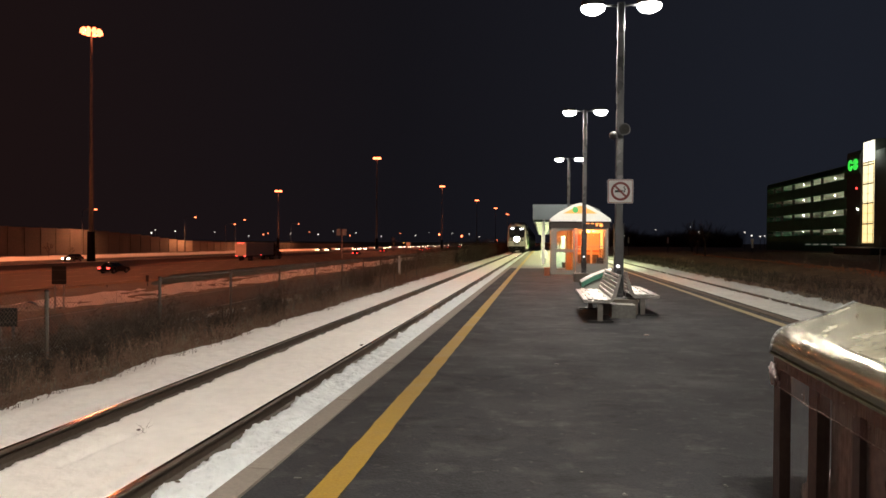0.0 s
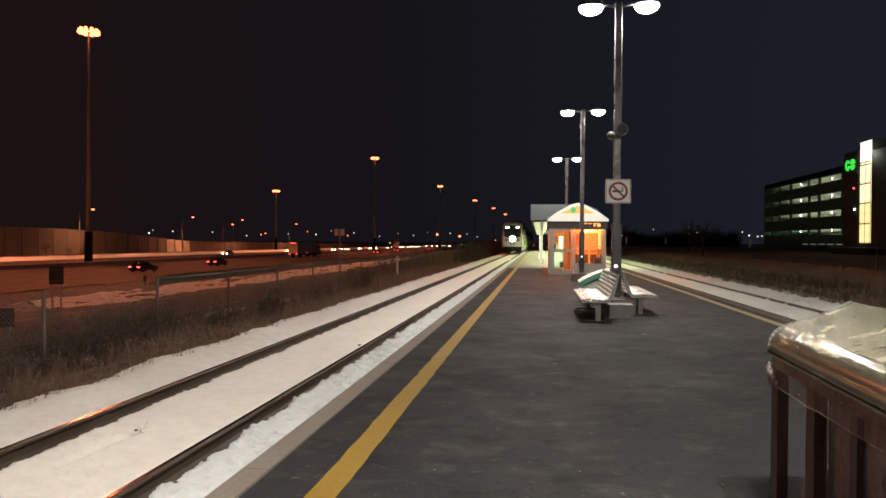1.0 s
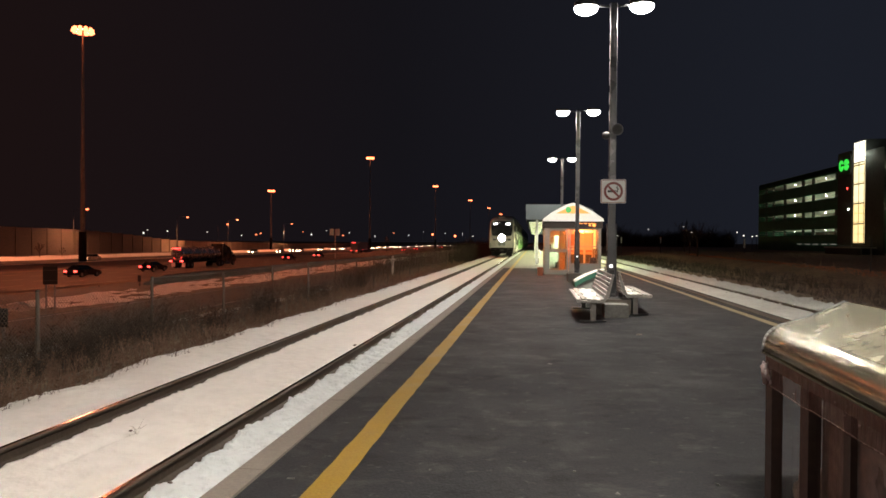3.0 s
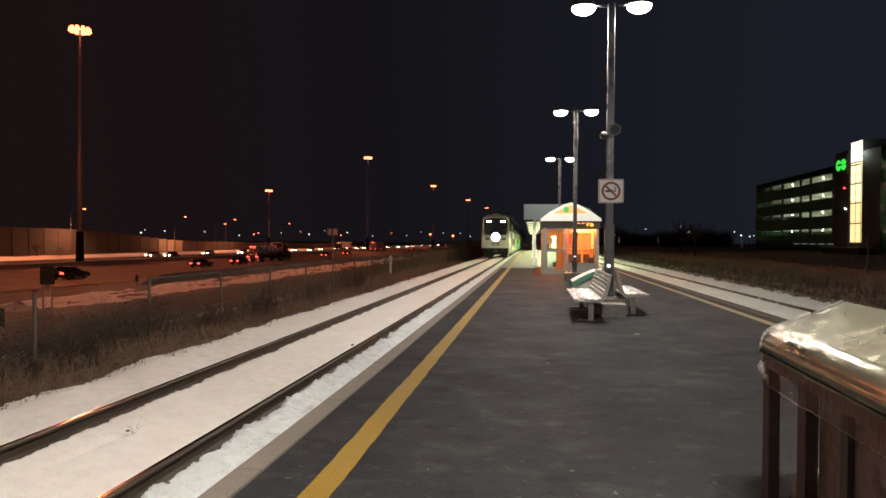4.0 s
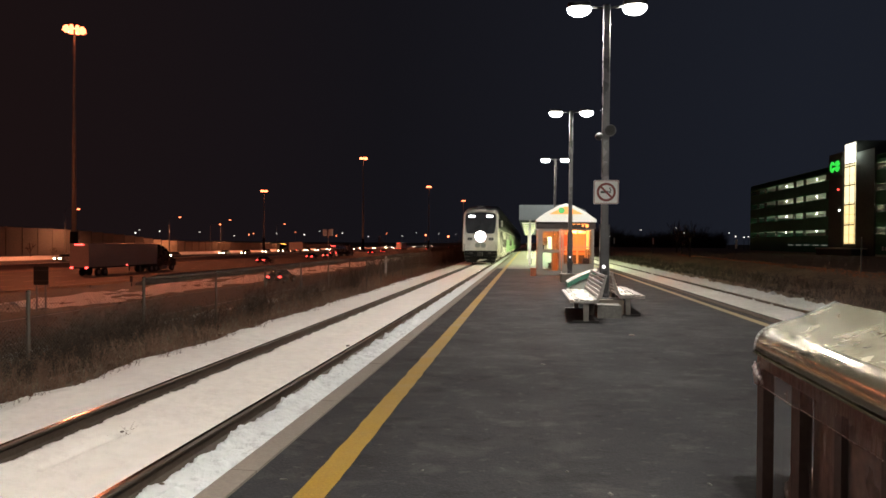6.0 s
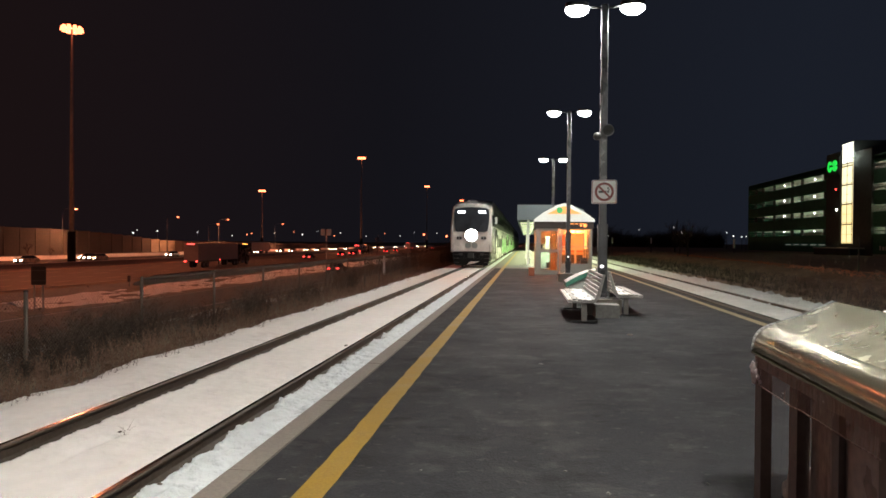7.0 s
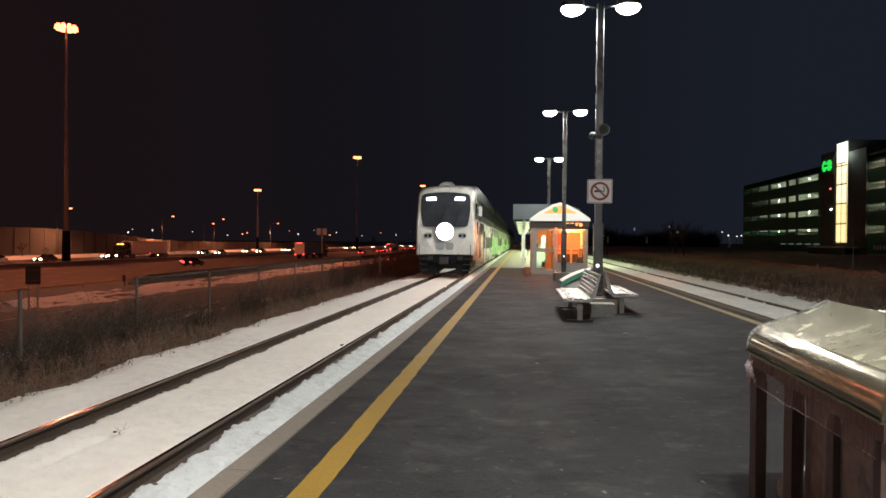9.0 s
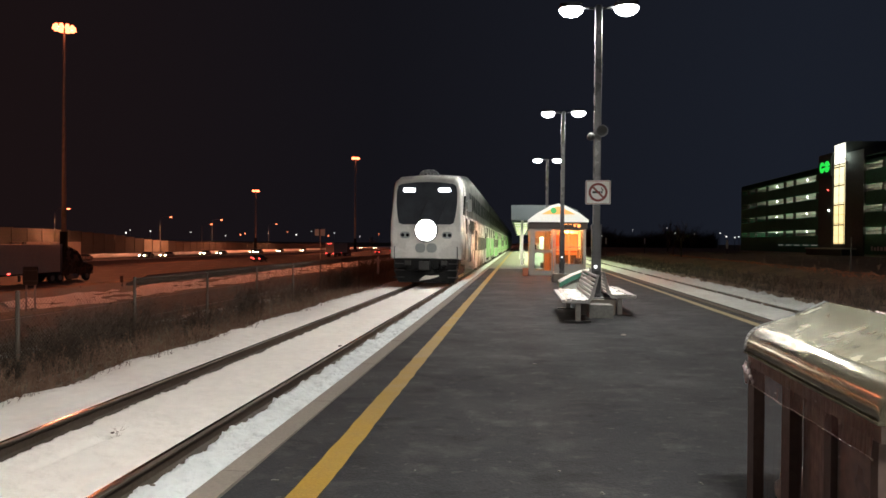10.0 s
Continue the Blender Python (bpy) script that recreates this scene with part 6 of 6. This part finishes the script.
    # green sign: an open ring with a tongue, and an oval split across
    for yc, half, gap in ((140.45, 0.88, True), (138.35, 1.0, False)):
        bm = bmesh.new()
        n = 40
        for i in range(n):
            a0, a1 = 2 * math.pi * i / n, 2 * math.pi * (i + 1) / n
            am = math.degrees((a0 + a1) / 2)
            if gap and 150 < am < 195:
                continue
            if not gap and abs(math.sin((a0 + a1) / 2)) < 0.09:
                continue
            r0 = 0.5 if gap else 0.02
            ps = [(yc + half * r * math.cos(a), 16.85 + 1.05 * r * math.sin(a)) for r, a in ((r0, a0), (1.0, a0), (1.0, a1), (r0, a1))]
            prism(bm, ps, -0.85, -0.7, "x")
        if gap:
            box(bm, -0.85, -0.7, yc - 0.85, yc - 0.22, 16.38, 16.70)
        part("green_sign", bm, GREENSIGN, t, "glowing green roundel sign")
    part("sign_backing", boxes((-0.69, -0.5, 136.8, 142.2, 14.9, 18.6)), TOWERDARK, t)
    part("entrance_canopy", boxes((-3.2, -0.52, 126.8, 141.8, 0.86, 1.02)), SLABMAT, t, "low concrete wall cap at the entrance", bevel=0.03)
    part("entrance_wall", boxes((-3.1, -2.9, 127, 141.6, -0.3, 0.86)), TOWERDARK, t)
    part("canopy_snow", boxes((-3.25, -0.6, 126.8, 141.8, 1.024, 1.10)), SNOW, t, "snow on the entrance wall", bevel=0.03)
    for y in (145.3, 149.5, 154.0, 158.4, 162.9):
        part("ground_floor_lamp", boxes((-0.12, -0.01, y - 1.3, y + 1.3, 1.52, 1.6)), GARAGELAMPDIM, t, "small lit ground-floor lamp")
    for y, w, h in ((122.6, 0.5, 0.75), (121.6, 0.7, 0.6), (120.6, 0.6, 0.7), (119.5, 0.8, 0.65), (118.4, 0.6, 0.7)):
        part("wall_writing", boxes((-0.062, -0.05, y - w / 2, y + w / 2, 0.72, 0.72 + h)), SIGNWHITE, t, "pale bar of worn writing")
    for y, z, m in ((138.2, 12.3, TAIL), (137.7, 8.3, GARAGELAMP)):
        bm = bmesh.new()
        bmesh.ops.create_icosphere(bm, subdivisions=2, radius=0.13, matrix=Matrix.Translation((-0.58, y, z)))
        part("signal_lamp", bm, m, t, "small lamp on the tower", smooth=True)
    part("parapet", boxes((0, 0.35, Y0, 127.5, 16.4, 17.3), (0, 0.35, 142.6, Y1, 16.4, 17.3)), SPANDREL, t)
    return t


garage()

# ---- vehicles ----
CARDARK = material("dark_car_paint", (0.02, 0.018, 0.018), 0.25, 0.3, grain=20, amount=0.2, bump=0, rand=0.5)
CARGREY = material("grey_car_paint", (0.22, 0.21, 0.20), 0.3, 0.4, grain=20, amount=0.15, bump=0, rand=0.5)
TYRE = material("black_tyre", (0.02, 0.02, 0.02), 0.8)
HEADCAR = material("car_headlight", (0.9, 0.85, 0.7), 0.3, glow=(1.0, 0.78, 0.50), power=30)
TRAILER = material("pale_trailer_side", (0.42, 0.40, 0.37), 0.5, grain=3, amount=0.12, stain=0.5)
TANK = material("polished_tank", (0.6, 0.58, 0.55), 0.22, 0.9, grain=4, amount=0.1)
AMBER = material("amber_marker", (0.8, 0.3, 0.05), 0.3, glow=(1.0, 0.42, 0.08), power=12)


def wheel(parent, x, y, r, w=0.22):
    bm = bmesh.new()
    s = 1 if x > 0 else -1
    tube(bm, (x, y, r), (x - s * w, y, r), r, r, 16)
    t = part("wheel", bm, TYRE, parent, "black tyre")
    bm = bmesh.new()
    tube(bm, (x + s * 0.012, y, r), (x - s * 0.02, y, r), r * 0.6, r * 0.6, 12)
    part("rim", bm, STEEL, t)


def car(paint, label):
    t = thing("car", (0, 0, -3.03), label, "car", "highway traffic")
    bm = bmesh.new()
    side = [(-2.3, 0.32), (-2.32, 0.62), (-2.25, 0.88), (-1.6, 0.95), (0.75, 0.93), (1.75, 0.80), (2.2, 0.66), (2.28, 0.45), (2.2, 0.28), (1.9, 0.24), (-1.95, 0.24)]
    prism(bm, side, -0.89, 0.89, "x")
    part("body", bm, paint, t, bevel=0.06)
    cabin = [(-1.95, 0.93), (-1.35, 1.38), (-0.6, 1.46), (0.1, 1.42), (0.95, 0.92)]
    bm = bmesh.new()
    loft(bm, [[(sx * (0.82 - 0.22 * max(0, (z - 0.93) / 0.5)), y, z) for y, z in cabin] for sx in (-1, 1)])
    part("cabin_glass", bm, DARKGLASS, t, "dark cabin windows")
    part("roof", boxes((-0.56, 0.56, -1.3, 0.1, 1.44, 1.485)), paint, t, bevel=0.02)
    for x in (-0.9, 0.9):
        for y in (-1.4, 1.4):
            wheel(t, x, y, 0.33)
    for s in (-1, 1):
        part("tail_light", boxes((s * 0.66 - 0.19, s * 0.66 + 0.19, -2.36, -2.30, 0.66, 0.82)), TAIL, t, "lit red tail light")
        bm = bmesh.new()
        prism(bm, [(2.29, 0.455), (2.215, 0.675), (2.14, 0.67), (2.2, 0.45)], s * 0.62 - 0.23, s * 0.62 + 0.23, "x")
        part("headlight", bm, HEADCAR, t, "lit headlight")
    part("bumper", boxes((-0.86, 0.86, -2.37, -2.25, 0.32, 0.55)), BLACK, t, bevel=0.03)
    return t


def tractor(t, y0):
    """A road tractor whose nose ends at y0."""
    bm = bmesh.new()
    prism(bm, [(y0 - 1.9, 0.7), (y0 - 0.1, 0.7), (y0, 1.0), (y0 - 0.1, 1.7), (y0 - 1.8, 2.05), (y0 - 2.3, 2.9), (y0 - 2.8, 3.35), (y0 - 4.6, 3.95), (y0 - 5.2, 3.95), (y0 - 5.2, 0.7)], -1.2, 1.2, "x")
    part("cab", bm, CARDARK, t, "dark conventional cab", bevel=0.08)
    bm = bmesh.new()
    prism(bm, [(y0 - 1.78, 2.1), (y0 - 1.84, 2.14), (y0 - 2.3, 2.86), (y0 - 2.22, 2.86)], -1.05, 1.05, "x")
    part("windscreen", bm, DARKGLASS, t)
    part("chassis", boxes((-0.5, 0.5, y0 - 7.2, y0 - 1.0, 0.6, 0.95)), BLACK, t)
    for s in (-1, 1):
        part("headlight", boxes((s * 0.92 - 0.2, s * 0.92 + 0.2, y0 - 0.06, y0 - 0.002, 0.86, 1.08)), HEADCAR, t, "lit headlight")
        bm = bmesh.new()
        tube(bm, (s * 1.12, y0 - 4.2, 0.55), (s * 1.12, y0 - 2.9, 0.55), 0.3, 0.3, 12)
        part("fuel_tank", bm, STEEL, t)
        bm = bmesh.new()
        tube(bm, (s * 1.15, y0 - 5.35, 0.9), (s * 1.15, y0 - 5.35, 4.1), 0.07, 0.07, 8)
        part("exhaust_stack", bm, STEEL, t)
        for yy in (y0 - 1.1, y0 - 5.6, y0 - 6.8):
            wheel(t, s * 1.2, yy, 0.5, 0.3)
    for x in (-0.7, -0.35, 0, 0.35, 0.7):
        part("roof_marker", boxes((x - 0.09, x + 0.09, y0 - 3.05, y0 - 2.95, 3.42, 3.52)), AMBER, t, "amber roof marker")


def semi(label):
    t = thing("semi_truck", (0, 0, -3.03), label, "truck", "highway traffic")
    tractor(t, 0.0)
    part("trailer", boxes((-1.28, 1.28, -21.0, -5.7, 1.15, 4.08)), TRAILER, t, "long pale box trailer", bevel=0.04)
    part("trailer_floor", boxes((-1.2, 1.2, -21.0, -5.7, 0.98, 1.148)), BLACK, t)
    for yy in (-17.6, -18.9):
        for s in (-1, 1):
            wheel(t, s * 1.22, yy, 0.5, 0.3)
    for s in (-1, 1):
        part("tail_light", boxes((s * 1.0 - 0.15, s * 1.0 + 0.15, -21.1, -21.0, 1.0, 1.16)), TAIL, t, "lit red tail light")
        part("side_marker", boxes((s * 1.285 - 0.02, s * 1.285 + 0.02, -13.2, -12.9, 1.16, 1.28)), TAIL, t, "red side marker")
        part("landing_leg", boxes((s * 0.8 - 0.08, s * 0.8 + 0.08, -9.2, -9.0, 0.2, 1.0)), STEEL, t)
    for x in (-0.5, -0.25, 0, 0.25, 0.5):
        part("top_marker", boxes((x - 0.1, x + 0.1, -21.06, -21.0, 3.9, 4.0)), TAIL, t, "red top marker")
    return t


def tanker(label):
    t = thing("tanker_truck", (0, 0, -3.03), label, "truck", "highway traffic")
    tractor(t, 0.0)
    bm = bmesh.new()
    secs = [(-19.2, 0.75), (-19.0, 1.05), (-18.6, 1.15), (-6.4, 1.15), (-6.0, 1.05), (-5.8, 0.75)]
    loft(bm, [[(r * 1.05 * math.cos(2 * math.pi * i / 20), y, 2.3 + r * 0.95 * math.sin(2 * math.pi * i / 20)) for i in range(20)] for y, r in secs])
    part("tank", bm, TANK, t, "polished round tank")
    part("frame", boxes((-1.0, 1.0, -19.0, -6.0, 0.95, 1.25)), BLACK, t)
    for yy in (-8.5, -11, -13.5, -16):
        bm = bmesh.new()
        tube(bm, (0, yy - 0.06, 2.3), (0, yy + 0.06, 2.3), 1.235, 1.235, 20)
        part("tank_band", bm, STEEL, t)
    for yy in (-16.4, -17.7):
        for s in (-1, 1):
            wheel(t, s * 1.2, yy, 0.5, 0.3)
    for s in (-1, 1):
        part("tail_light", boxes((s * 0.95 - 0.2, s * 0.95 + 0.2, -19.4, -19.25, 1.1, 1.3)), TAIL, t, "lit red tail light")
        part("mudguard", boxes((s * 0.9 - 0.3, s * 0.9 + 0.3, -18.6, -18.56, 0.25, 0.95)), SIGNWHITE, t)
    part("top_marker", boxes((-0.7, 0.7, -19.3, -19.2, 3.2, 3.3)), TAIL, t, "red top marker bar")
    part("catwalk", boxes((-0.3, 0.3, -18, -7, 3.38, 3.46)), STEEL, t)
    return t


car_d, car_g = car(CARDARK, "dark saloon car with lit lamps on the highway"), car(CARGREY, "grey saloon car with lit lamps on the highway")
semi_a = semi("semi-trailer truck with a pale box trailer on the highway")
tank_a = tanker("tanker truck with a polished round tank on the highway")
used = set()


def another(src):
    if src.name not in used:
        used.add(src.name)
        return src
    return copy_thing(src, Matrix.Translation((0, 0, -3.03)))


# vehicle, lane, where its front is at the start, speed along the highway
TRAFFIC = [(another(semi_a), -66, 162.5, 33.5), (another(car_d), -58, 85, 30.7), (another(car_d), -56.5, 59.9, 30.2), (another(tank_a), -57, 28.6, 30.7),
           (another(car_d), -55, 1.6, 30), (another(car_d), -55, -15.7, 30.6), (another(car_d), -53, -48, 29.9), (another(car_d), -27, -67.4, 23.2),
           (another(semi_a), -55, -73.6, 28.6), (another(car_d), -57, -172.4, 31.6), (another(car_g), -60.5, -181, 33.2), (another(semi_a), -50, -197.5, 27),
           (another(semi_a), -90, 434.8, -32.8)]
for i, c in enumerate((127, 230, 283, 296, 313, 341, 352, 363, 388, 411, 423, 455, 470, 491, 503, 525, 541, 556, 568, 608, 640, 668, 709, 760, 812, 870)):
    TRAFFIC.append((another(car_g if i % 3 else car_d), -94 if i % 2 else -97.5, c * (0.98 if i % 2 else 1.015), -31))
for i, c in enumerate((210, 262, 330, 372, 430, 520)):
    TRAFFIC.append((another(car_d), -62 if i % 2 else -58.5, c, 30.5))


# ---- all that moves ----
def motions():
    walk(CAB, [(t, Matrix.Translation((TRACK_X, y, RZ))) for t, y in TRAIN])
    for i, c in enumerate(COACHES):
        walk(c, [(t, Matrix.Translation((TRACK_X, y + CAR * (i + 1), RZ))) for t, y in TRAIN])
    for ob, lane, start, speed in TRAFFIC:
        walk(ob, [(k / 2, pose(lane, start + speed * k / 2, -3.03, 0, 0, 0 if speed > 0 else 180)) for k in range(21)])


motions()
